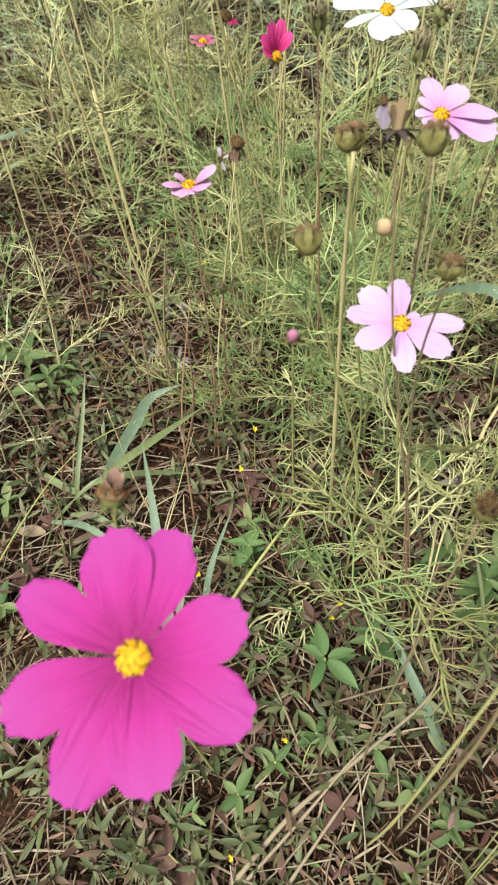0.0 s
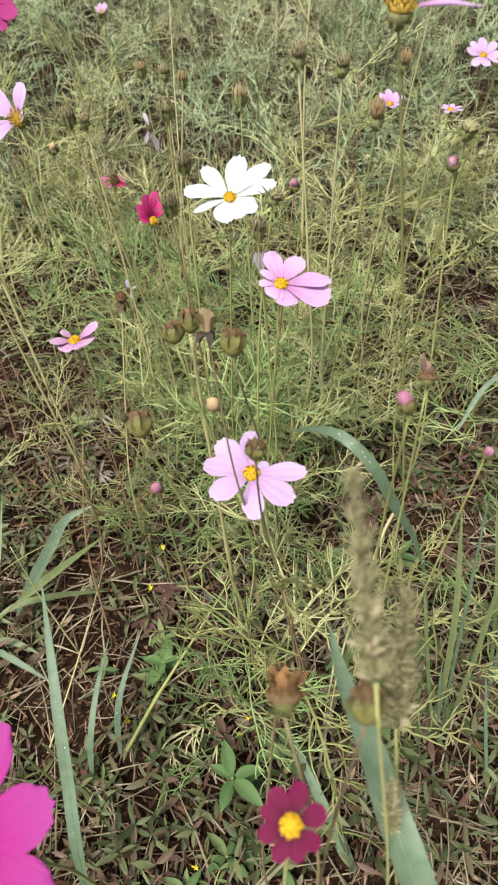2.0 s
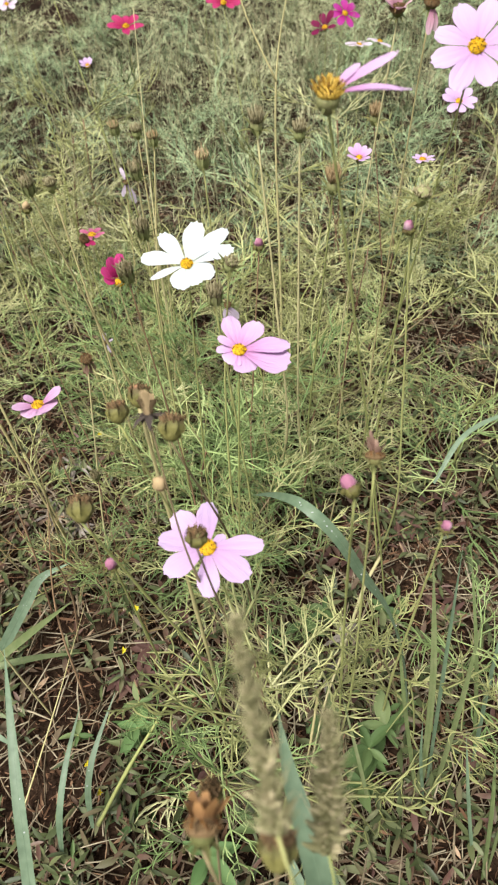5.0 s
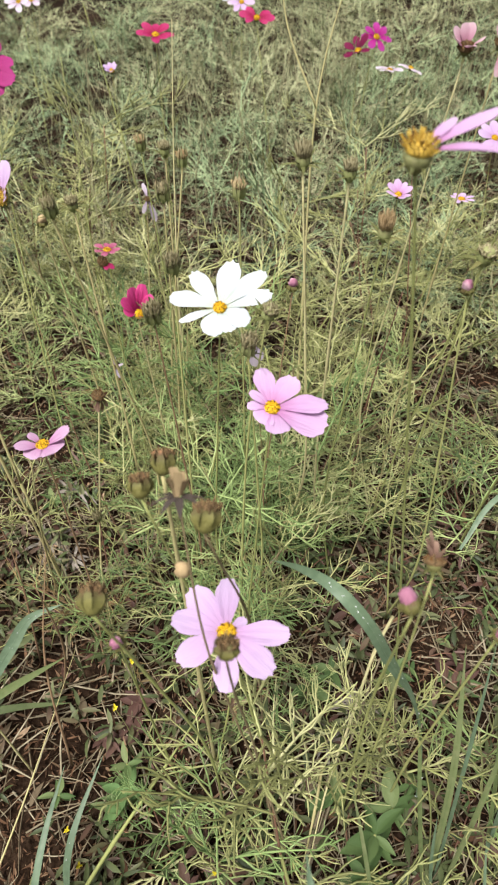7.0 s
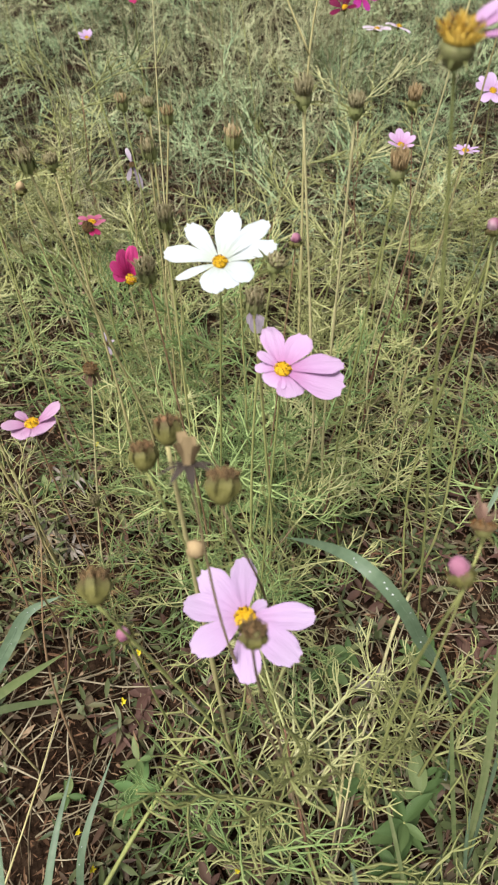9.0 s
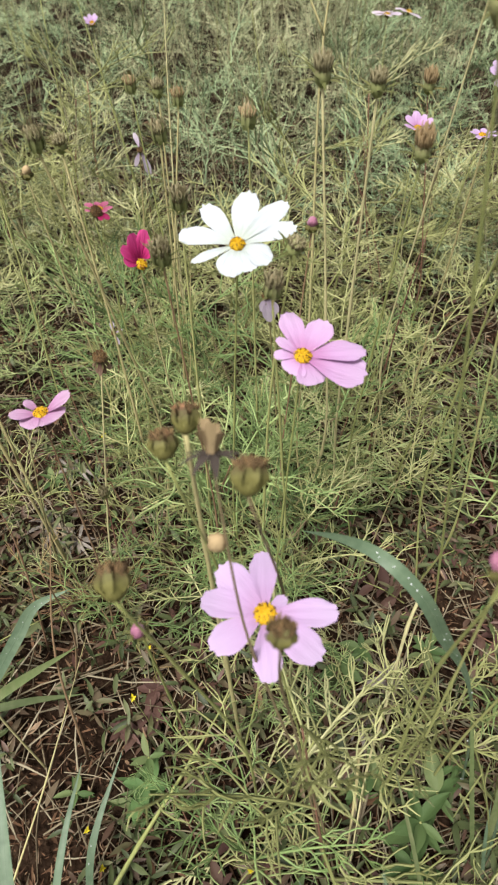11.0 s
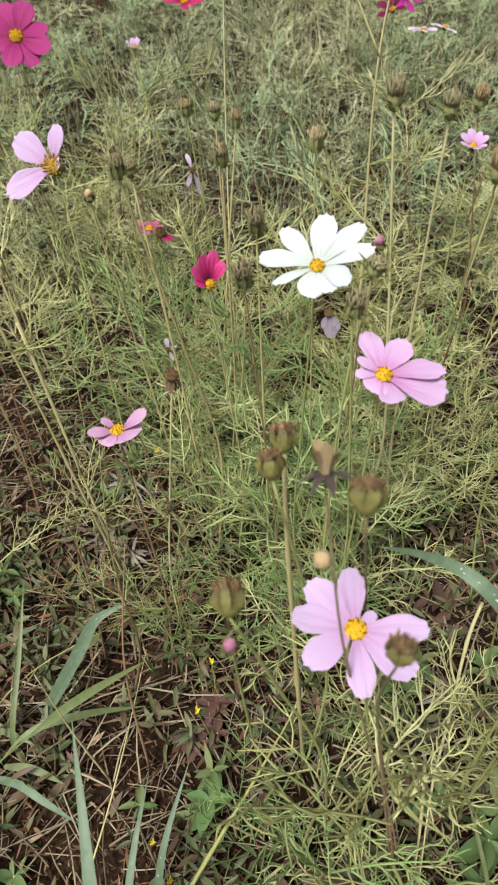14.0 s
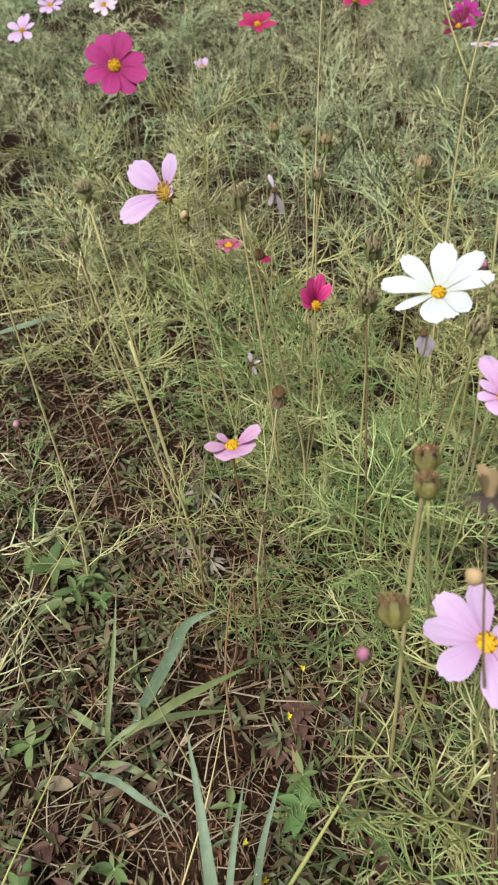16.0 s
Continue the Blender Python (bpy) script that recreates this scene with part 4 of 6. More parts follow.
seed_head("brown seed head beside a magenta bloom", (0.0377, 0.4650, 0.4402), 0.0066, "red", (0.045, 0.48, 0), (), 19, (0, -0.3, 1), False, 1.2)
seed_head("reddish-brown seed head behind a pink bloom", (0.1032, 0.4450, 0.4285), 0.0062, "green", (0.088, 0.46, 0), (), 20, (0.1, -0.2, 1), False, 1.3)
seed_head("open green seed head beside the white bloom", (0.1165, 0.4589, 0.4461), 0.0058, "green", (0.09, 0.47, 0), ((0.10, 0.465, 0.3),), 21, (0.3, -0.2, 1), True, 0.8)
seed_head("cream-coloured dried bloom on a dark stalk", (0.2946, 0.8917, 0.4025), 0.0080, "red", None, (), 22, (0, -0.2, 1), True, 1.6, True)
seed_head("dark green seed head on a slender stalk", (-0.0467, 0.5524, 0.4761), 0.0062, "dry", (-0.02, 0.575, 0), (), 23, (0, -0.2, 1))
seed_head("open pale green seed head on a slender stalk", (-0.0582, 0.6477, 0.4397), 0.0062, "dry", (-0.03, 0.62, 0), ((-0.042, 0.63, 0.25),), 24, (0, -0.2, 1), True, 0.9)
bud("small beige dried bud", (-0.1271, 0.7535, 0.3756), 0.0058, PAPERY, "dry", None, (), 25, (0.2, -0.2, 1))
seed_head("slim green seed head with a cream tip", (-0.0328, 0.8747, 0.4173), 0.0070, "green", (-0.01, 0.85, 0), (), 26, (0, -0.1, 1), False, 0.9, True)
seed_head("brown seed head on twin pale stalks", (0.0123, 0.7199, 0.4206), 0.0075, "dry", (-0.008, 0.71, 0), (), 27, (0, -0.2, 1))
seed_head("pale green seed head among dark dried heads", (0.0242, 0.8022, 0.4250), 0.0070, "dry", (0.005, 0.79, 0), (), 28, (0, -0.1, 1), False, 0.9, True)
seed_head("dark dried seed head beside a pale bud", (0.0020, 0.8300, 0.4250), 0.0070, "dry", (0.0, 0.81, 0), (), 29, (0, -0.1, 1), True)
seed_head("brown-purple seed head above the white bloom", (0.0458, 0.5185, 0.4484), 0.0064, "green", (0.04, 0.53, 0), (), 30, (0, -0.3, 1), False, 1.2)
bud("small dusky pink bud beside the white bloom", (0.1380, 0.5746, 0.4012), 0.0052, FADED, "red", (0.14, 0.58, 0), (), 31, (0, -0.2, 1))
seed_head("tiny dark red bud head among leaves", (-0.0444, 0.4851, 0.2019), 0.0052, "red", None, (), 32, (0, -0.4, 1))
seed_head("round bristly seed head on a straight stalk", (-0.1602, 0.5622, 0.4827), 0.0062, "dry", (-0.115, 0.515, 0), ((-0.150, 0.55, 0.36), (-0.132, 0.53, 0.2)), 33, (0, -0.1, 1), True)
seed_head("beige dried seed head on a leaning stalk", (-0.1768, 0.5541, 0.4482), 0.0050, "dry", (-0.112, 0.512, 0), ((-0.155, 0.54, 0.3),), 34, (-0.2, -0.1, 1))
seed_head("pale green seed head at the meadow's edge", (-0.2400, 0.5500, 0.4550), 0.0058, "dry", (-0.27, 0.53, 0), (), 35, (0.3, -0.1, 1), True)
seed_head("broad flat seed head with spread sepals", (0.2510, 0.4630, 0.4861), 0.0066, "green", (0.265, 0.50, 0), (), 36, (0.1, -0.2, 1), True, 0.6)
bud("reddish dried bud under a spread seed head", (0.2460, 0.4680, 0.4600), 0.0046, FADED, "green", (0.262, 0.50, 0), (), 37, (-0.3, -0.2, 1))

# ---- feathery cosmos plants ----
def feathery_plant(k, label, temper, bold):
    """A young cosmos plant: a branching stem with thread leaves in pairs."""
    r = random.Random(300 + k)
    thing = top("cosmos_plant", at((0, 0, 0)), label, "plant", "feathery cosmos plants")
    tall = r.uniform(0.14, 0.25)
    tip = Vector((r.uniform(-0.08, 0.08), r.uniform(-0.08, 0.08), tall))
    line = smooth_line([(0, 0, -0.01), tip * 0.5 + Vector((r.uniform(-0.015, 0.015), r.uniform(-0.015, 0.015), 0)), tip], 4)
    s = Shape()
    tube(s, line, [0.0015 - 0.0008 * i / len(line) for i in range(len(line))], 5)
    levels = 4
    branches = []
    for i in range(levels):
        u = 0.16 + 0.84 * i / (levels - 1)
        o = line[min(len(line) - 1, int(u * (len(line) - 1)))]
        a = i * 90 + r.uniform(-25, 25)
        for flip in (0, 180):
            if r.random() < 0.10:
                continue
            up = 4 + 34 * u + r.uniform(-16, 18)
            scale = r.uniform(0.75, 1.15) * (1.05 - 0.25 * u)
            branches.append(at(o) @ pose(0, 0, 0, 0, -up, a + flip) @ Matrix.Diagonal((scale, scale, scale, 1)))
    part("stem", s.mesh("stem", (BROWN_STEM, GREEN_STEM, RED_STEM)[k % 3]), thing)
    for i, m in enumerate(branches):
        part("frond", BOLD[temper][(k * 3 + i) % 8] if bold else FRONDS[temper][(k * 3 + i) % 10], thing, m)
    return thing


def patchy(x, y, f=4.0, z=0.0):
    return 0.5 + noise.noise((x * f, y * f, z + 3.3))


def feathery(x, y):
    """How thickly the thread-leaved plants stand at a place, 0 to 1."""
    left = 1 / (1 + math.exp((x + 0.01) / 0.025))
    deep = max(0.0, min(1.0, (y - 0.38) / 0.14))
    d = (0.10 + 0.42 * deep) * (1 - left) + (0.03 + 0.14 * deep) * left
    d += 1.10 * near(x, y, 0.09, 0.285, 0.06, 0.05) + 0.75 * near(x, y, 0.24, 0.28, 0.05, 0.05) + 0.75 * near(x, y, 0.11, 0.235, 0.06, 0.035) + 0.35 * near(x, y, 0.03, 0.40, 0.06, 0.05)
    d += 0.55 * near(x, y, -0.05, 0.07, 0.05, 0.04) + 0.75 * near(x, y, 0.09, 0.58, 0.10, 0.13) + 0.25 * near(x, y, 0.27, 0.74, 0.14, 0.08)
    d += 0.5 * max(0.0, min(1.0, (y - 0.62) / 0.2)) * left
    d -= 1.2 * near(x, y, 0.27, 0.51, 0.11, 0.10) + 0.6 * near(x, y, 0.20, 0.40, 0.07, 0.06) + 0.65 * near(x, y, 0.37, 0.66, 0.08, 0.07)
    d -= 0.9 * near(x, y, 0.06, 0.165, 0.04, 0.04) + 0.3 * near(x, y, 0.14, 0.12, 0.06, 0.06)
    d -= 0.75 * near(x, y, -0.42, 0.92, 0.14, 0.16) + 0.3 * near(x, y, -0.12, 0.62, 0.06, 0.05)
    d -= 0.5 * near(x, y, -0.36, 0.72, 0.12, 0.14) + 0.8 * near(x, y, 0.45, 0.84, 0.10, 0.12)
    d -= 0.9 * near(x, y, 0.31, 0.63, 0.08, 0.10) + 0.7 * near(x, y, 0.27, 0.56, 0.06, 0.06) + 0.6 * near(x, y, 0.37, 0.73, 0.08, 0.09) + 0.7 * near(x, y, 0.21, 0.49, 0.07, 0.05) + 0.8 * near(x, y, 0.24, 0.37, 0.05, 0.04) + 0.6 * near(x, y, 0.17, 0.40, 0.05, 0.03)
    d -= 0.5 * near(x, y, -0.17, 0.61, 0.09, 0.08) + 0.5 * near(x, y, -0.10, 0.34, 0.08, 0.06) + 0.9 * near(x, y, 0.19, 0.19, 0.06, 0.05)
    d -= 0.30 * near(x, y, -0.30, 0.60, 0.12, 0.14) - 0.55 * near(x, y, 0.41, 0.64, 0.05, 0.07)
    return d * (0.10 + 1.5 * max(0.0, patchy(x, y, 10.0) - 0.1))


plant_rng = random.Random(21)
spots = []
while len(spots) < 100:
    y = 0.06 + 1.24 * plant_rng.random() ** 0.85
    x = plant_rng.uniform(-0.16 - 0.42 * y, 0.20 + 0.40 * y)
    if math.hypot(x - 0.06, y - 0.178) < 0.055:
        continue
    if plant_rng.random() < feathery(x, y) and all((x - a) ** 2 + (y - b) ** 2 > 0.020 ** 2 for a, b in spots):
        spots.append((x, y))
spots += [(0.258, 0.305), (0.300, 0.335), (0.372, 0.610), (0.395, 0.655)]
TEMPERS = ("feathery yellow-green cosmos plant with thread-like leaves", "fresh green cosmos plant with feathery thread leaves", "drying brownish-yellow cosmos plant with thread leaves")
protos = {}
for i, (x, y) in enumerate(spots):
    fresh = 1.0 * near(x, y, 0.10, 0.64, 0.12, 0.17) + 1.0 * near(x, y, 0.40, 0.62, 0.09, 0.12) + 0.7 * near(x, y, -0.16, 0.86, 0.12, 0.12) + 0.5 * patchy(x, y, 5.0, 9.0)
    dry = 0.3 * near(x, y, -0.10, 0.52, 0.08, 0.12) + 0.5 * patchy(x, y, 6.0, 17.0) + 0.3 * near(x, y, 0.0, 0.42, 0.06, 0.08)
    temper = i % 2 if y < 0.40 else 1 if fresh > 0.62 and fresh > dry else 2 if dry > 0.58 else 0
    low = 0.62 if y < 0.2 else 0.80 if y < 0.4 else 1.0
    size = plant_rng.uniform(0.65, 1.25) * low * (0.7 if x < -0.05 and y < 0.6 else 1.0)
    m = pose(x, y, relief(x, y), plant_rng.uniform(-12, 12), plant_rng.uniform(-12, 12), plant_rng.uniform(0, 360)) @ Matrix.Diagonal((size, size, size, 1))
    if 0.40 < y < 0.50 and x < 0.12 or 0.19 < x < 0.24:
        m = m @ Matrix.Diagonal((0.72, 0.72, 0.72, 1))
    bold = y < 0.42
    if near(x, y, 0.26, 0.55, 0.08, 0.09) > 0.45:
        continue
    key = (temper, i % 5, bold)
    if key not in protos:
        protos[key] = feathery_plant(i % 5 + 5 * temper, TEMPERS[temper], temper, bold)
        protos[key].matrix_world = m
    else:
        copy_thing(protos[key], pose(0, 0, 0)).matrix_basis = m

# ---- the meadow beyond, as joined stands of the same foliage, haze put into its colour ----
def cloud_of(shapes, plants, leaves, spread, low, high, seed):
    """Plants standing in a square, each with thread leaves spreading from its stem, joined by numpy."""
    r = np.random.default_rng(seed)
    arrays = [(np.array([tuple(p) for p in s.v]), s.f) for s in shapes]
    vs, fs, k = [], [], 0
    for _ in range(plants):
        cx, cy, tall = r.uniform(-spread, spread), r.uniform(-spread, spread), r.uniform(low, high)
        lean = r.uniform(-0.3, 0.3, 2)
        for i in range(leaves):
            v, f = arrays[r.integers(len(arrays))]
            h = tall * (0.12 + 0.88 * (i + r.random()) / leaves)
            a, e, b = i * 2.2 + r.uniform(-0.5, 0.5), 0.05 + 0.5 * h / tall + r.uniform(-0.35, 0.35), r.uniform(-0.6, 0.6)
            ca, sa, ce, se, cb, sb = np.cos(a), np.sin(a), np.cos(e), np.sin(e), np.cos(b), np.sin(b)
            turn = np.array([[ca, -sa, 0], [sa, ca, 0], [0, 0, 1]]) @ np.array([[ce, 0, -se], [0, 1, 0], [se, 0, ce]]) @ np.array([[1, 0, 0], [0, cb, -sb], [0, sb, cb]])
            vs.append(v @ turn.T * r.uniform(0.7, 1.2) + (cx + lean[0] * h, cy + lean[1] * h, h))
            fs += [tuple(j + k for j in face) for face in f]
            k += len(v)
    s = Shape()
    s.v, s.f = np.concatenate(vs).tolist(), fs
    return s


COARSE = [frond(40 + k, False) for k in range(6)]


def sparse_frond(k):
    """A thread leaf of single blades, for the meadow far off on all sides."""
    r, s = random.Random(700 + k), Shape()
    length = r.uniform(0.10, 0.16)
    ribbon(s, [(0, 0, 0), (length * 0.5, 0, length * 0.12), (length, length * r.uniform(-0.2, 0.2), 0)], [0.004, 0.004, 0.002])
    for i in range(4):
        for side in (-1, 1):
            u = 0.2 + 0.22 * i
            a = radians(r.uniform(35, 60))
            o = Vector((length * u, 0, length * 0.1 * u))
            ribbon(s, [o, o + Vector((math.cos(a), side * math.sin(a), r.uniform(-0.2, 0.3))) * length * (0.6 - 0.3 * u)], [0.0045, 0.002])
    return s


SPARSE = [sparse_frond(k) for k in range(6)]


def meadow_patch(k, plants, leaves, straw_count, material, wide=0.24, leaf_shapes=COARSE):
    s = cloud_of(leaf_shapes, plants, leaves, wide, 0.07, 0.24, 70 + k)
    r = random.Random(k)
    straws = Shape()
    for _ in range(straw_count):
        x, y, high = r.uniform(-wide, wide), r.uniform(-wide, wide), r.uniform(0.15, 0.36)
        tube(straws, [(x, y, -0.02), (x + r.uniform(-0.04, 0.04), y + r.uniform(-0.04, 0.04), high * 0.5), (x + r.uniform(-0.08, 0.08), y + r.uniform(-0.08, 0.08), high)], [0.0014, 0.0011, 0.0006], 3, False)
    return s.mesh("meadow_foliage", material), straws.mesh("meadow_stalks", FAR_STRAW)


def plant_patch(kinds, x, y, size, high):
    leafy, dry = kinds[patch_rng.randrange(len(kinds))]
    ob = new("meadow_foliage", leafy)
    ob.matrix_world = pose(x + patch_rng.uniform(-0.08, 0.08) * size, y + patch_rng.uniform(-0.08, 0.08) * size, 0, 0, 0, patch_rng.uniform(0, 360)) @ Matrix.Diagonal((size, size, size * high, 1))
    tagged(ob, "dense feathery foliage of the far meadow in haze-greyed green", "foliage", kind="stuff")
    tagged(new("meadow_stalks", dry), "thin pale dry stalks standing in the far meadow", "stalks", kind="stuff").matrix_world = ob.matrix_world


FULL = [meadow_patch(k, 7, 8, 18, (HAZED_FEATHER, HAZED_FRESH)[k % 2]) for k in range(4)]
THIN = [meadow_patch(20 + k, 33, 7, 16, (HAZED_FEATHER, HAZED_FRESH)[k % 2], 0.52, SPARSE) for k in range(4)]
LIGHT = [meadow_patch(10 + k, 7, 8, 5, (HAZED_FEATHER, HAZED_FRESH)[k % 2]) for k in range(4)]
patch_rng = random.Random(5)
y = 1.30
while y < 7.5:
    step = 0.30 if y < 3.2 else 0.62
    half = 0.55 + 0.42 * y
    x = -half
    while x < half + step:
        size = (1.0 if y < 3.2 else 1.9) * patch_rng.uniform(0.85, 1.15)
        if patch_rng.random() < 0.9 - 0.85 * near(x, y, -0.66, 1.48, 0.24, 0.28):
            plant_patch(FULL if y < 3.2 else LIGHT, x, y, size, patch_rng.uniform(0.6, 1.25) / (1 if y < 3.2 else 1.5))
        x += step
    y += step
# the same meadow on both sides and behind
y = -4.2
while y < 7.5:
    x = -5.6
    while x < 5.7:
        clear = 0.55 + 0.42 * y + 0.45 if y > 1.2 else 0.62 + 0.30 * max(0.0, y) + (0.2 if -0.6 < y else 0.0)
        if abs(x) > clear or y < -0.7:
            plant_patch(THIN, x, y, patch_rng.uniform(0.95, 1.1), patch_rng.uniform(0.75, 1.1))
        x += 0.80
    y += 0.80

y = -0.9
while y < 1.45:
    for flank in (-1, 1):
        x = 0.40 + 0.44 * max(0.0, y) + (0.20 if y > -0.1 else -0.05)
        while x < 1.6:
            plant_patch(LIGHT, 0.05 + flank * x, y, patch_rng.uniform(0.85, 1.05), patch_rng.uniform(0.5, 0.9))
            x += 0.42
    y += 0.42

# ---- litter, straw and low weeds on the soil ----
def scatter(count, x0, x1, y0, y1, seed, weight=None):
    r, out = random.Random(seed), []
    while len(out) < count:
        y = y0 + (y1 - y0) * r.random() ** 1.15
        x = r.uniform(x0 - 0.25 * y, x1 + 0.25 * y)
        if weight is None or r.random() < weight(x, y):
            out.append((x, y, r))
    return out


def small_leaf(s, o, heading, tilt, length, width, curl, roll):
    """A little folded, curled lance-shaped leaf."""
    m = at(o) @ pose(0, 0, 0, 0, -tilt, heading) @ pose(0, 0, 0, roll, 0, 0)
    w = width / 2
    raw = [(0, 0, 0), (0.3, w * 0.85, 0.12), (0.32, 0, 0), (0.3, -w * 0.85, 0.12), (0.65, w * 0.8, 0.10), (0.66, 0, -0.02), (0.65, -w * 0.8, 0.10), (1, 0, 0)]
    vs = []
    for a, b, c in raw:
        vs.append(m @ Vector((a * length, b * length, c * width * length - curl * length * a * a)))
    s.add(vs, [(0, 2, 1), (0, 3, 2), (1, 2, 5, 4), (2, 3, 6, 5), (4, 5, 7), (5, 6, 7)])


s = Shape()
for x, y, r in scatter(24000, -0.30, 0.36, -0.05, 2.1, 31):
    small_leaf(s, (x, y, relief(x, y) + r.uniform(0.0, 0.016)), r.uniform(0, 360), r.uniform(-18, 30), r.uniform(0.005, 0.018) * (2.0 if r.random() < 0.06 else 1), r.uniform(0.08, 0.26), r.uniform(-0.6, 0.7), r.uniform(-80, 80))
for x, y, r in scatter(15000, -0.26, 0.32, -0.05, 0.9, 36):
    small_leaf(s, (x, y, relief(x, y) + r.uniform(0.0, 0.007)), r.uniform(0, 360), r.uniform(-20, 30), r.uniform(0.002, 0.007), r.uniform(0.15, 0.6), r.uniform(-0.6, 0.7), r.uniform(-80, 80))
tagged(new("leaf_litter", s.mesh("leaf_litter", LITTER)), "curled brown and grey dead leaves on the soil", "leaf litter", kind="stuff")

s = Shape()
for x, y, r in scatter(7500, -0.30, 0.36, -0.05, 2.1, 32):
    a, length = r.uniform(0, 2 * math.pi), r.uniform(0.02, 0.10) * (0.6 if r.random() < 0.6 else 1)
    o = Vector((x, y, relief(x, y) + r.uniform(0.002, 0.02)))
    d = Vector((math.cos(a), math.sin(a), r.uniform(-0.05, 0.25)))
    bend = Vector((r.uniform(-0.2, 0.2), r.uniform(-0.2, 0.2), r.uniform(-0.15, 0.1))) * length
    w = r.uniform(0.0004, 0.0012)
    tube(s, [o, o + d * length * 0.5 + bend * 0.5, o + d * length + bend * 0.6], [w, w, w * 0.5], 3, False)
tagged(new("straw_litter", s.mesh("straw_litter", STRAW)), "thin broken straw and dry stalks on the soil", "straw", kind="stuff")


def weedy(x, y):
    return min(1.0, 0.35 + 0.9 * max(0.0, patchy(x, y, 9.0, 5.0) - 0.35) - 0.45 * near(x, y, -0.14, 0.32, 0.11, 0.10))


s = Shape()
for x, y, r in scatter(3600, -0.30, 0.36, -0.05, 2.1, 33, weedy):
    high = r.uniform(0.006, 0.05)
    base = r.uniform(0, 360)
    leaves = r.choice((3, 4, 4, 5, 6))
    for k in range(leaves):
        small_leaf(s, (x, y, relief(x, y) + high * (0.5 + 0.5 * r.random())), base + 360 * k / leaves + r.uniform(-20, 20), r.uniform(-8, 50), r.uniform(0.009, 0.024), r.uniform(0.20, 0.34), r.uniform(-0.1, 0.5), r.uniform(-40, 40))
    tube(s, [(x, y, relief(x, y) - 0.004), (x + r.uniform(-0.003, 0.003), y + r.uniform(-0.003, 0.003), relief(x, y) + high)], [0.0008, 0.0006], 3, False)
tagged(new("low_weeds", s.mesh("low_weeds", WEED)), "small dull green and reddish lance-leaved ground weeds", "weeds", kind="stuff")


def broad_leaf(length, width):
    """A lance-shaped leaf along x with a sunken midrib."""
    s, vs, fs = Shape(), [], []
    for i in range(8):
        u = i / 7
        w = width * math.sin(math.pi * min(1, 0.06 + 0.94 * u ** 0.85)) ** 0.9 + 0.0004
        for j in range(5):
            v = j / 2 - 1
            vs.append(Vector((u * length, w * v * 0.5, length * (0.10 * u - 0.22 * u * u) + abs(v) * w * 0.22 + 0.0006 * math.sin(u * 22) * abs(v))))
    for i in range(7):
        for j in range(4):
            fs.append((i * 5 + j, (i + 1) * 5 + j, (i + 1) * 5 + j + 1, i * 5 + j + 1))
    s.add(vs, fs)
    return s


LEAF = [broad_leaf(1.0, w).mesh("leaf", BROAD) for w in (0.34, 0.40, 0.30)]


def whorl_weed(x, y, high, size, leaves, turn, label="low weed with a whorl of broad green leaves", kinds=None, neat=False):
    thing = top("whorl_weed", at((x, y, relief(x, y))), label, "weed", "whorled weeds")
    r = random.Random(int(x * 9000 + y * 700))
    s = Shape()
    tube(s, [(0, 0, -0.004), (0, 0, high)], [0.0014, 0.0011], 6)
    part("stem", s.mesh("stem", GREEN_STEM), thing)
    for tier, (h, scale) in enumerate(((high, 1.0), (high * 0.55, 0.85))):
        for k in range(leaves if tier == 0 else 3):
            a = turn + 360 * k / (leaves if tier == 0 else 3) + r.uniform(-14, 14) + 35 * tier
            q = size * scale * r.uniform(0.6, 1.2)
            part("leaf", (kinds or LEAF)[r.randrange(3)], thing, pose(0, 0, h, 0, -r.uniform(8, 18), a) @ at((0.003 if neat else 0.001, 0, 0)) @ Matrix.Diagonal((1, 1.0 if neat else 1.15, 1, 1)) @ (pose(0, 0, 0) if neat else pose(0, 0, 0, r.uniform(-25, 25), -r.uniform(-20, 24), 0)) @ Matrix.Diagonal((q, q, q, 1)))


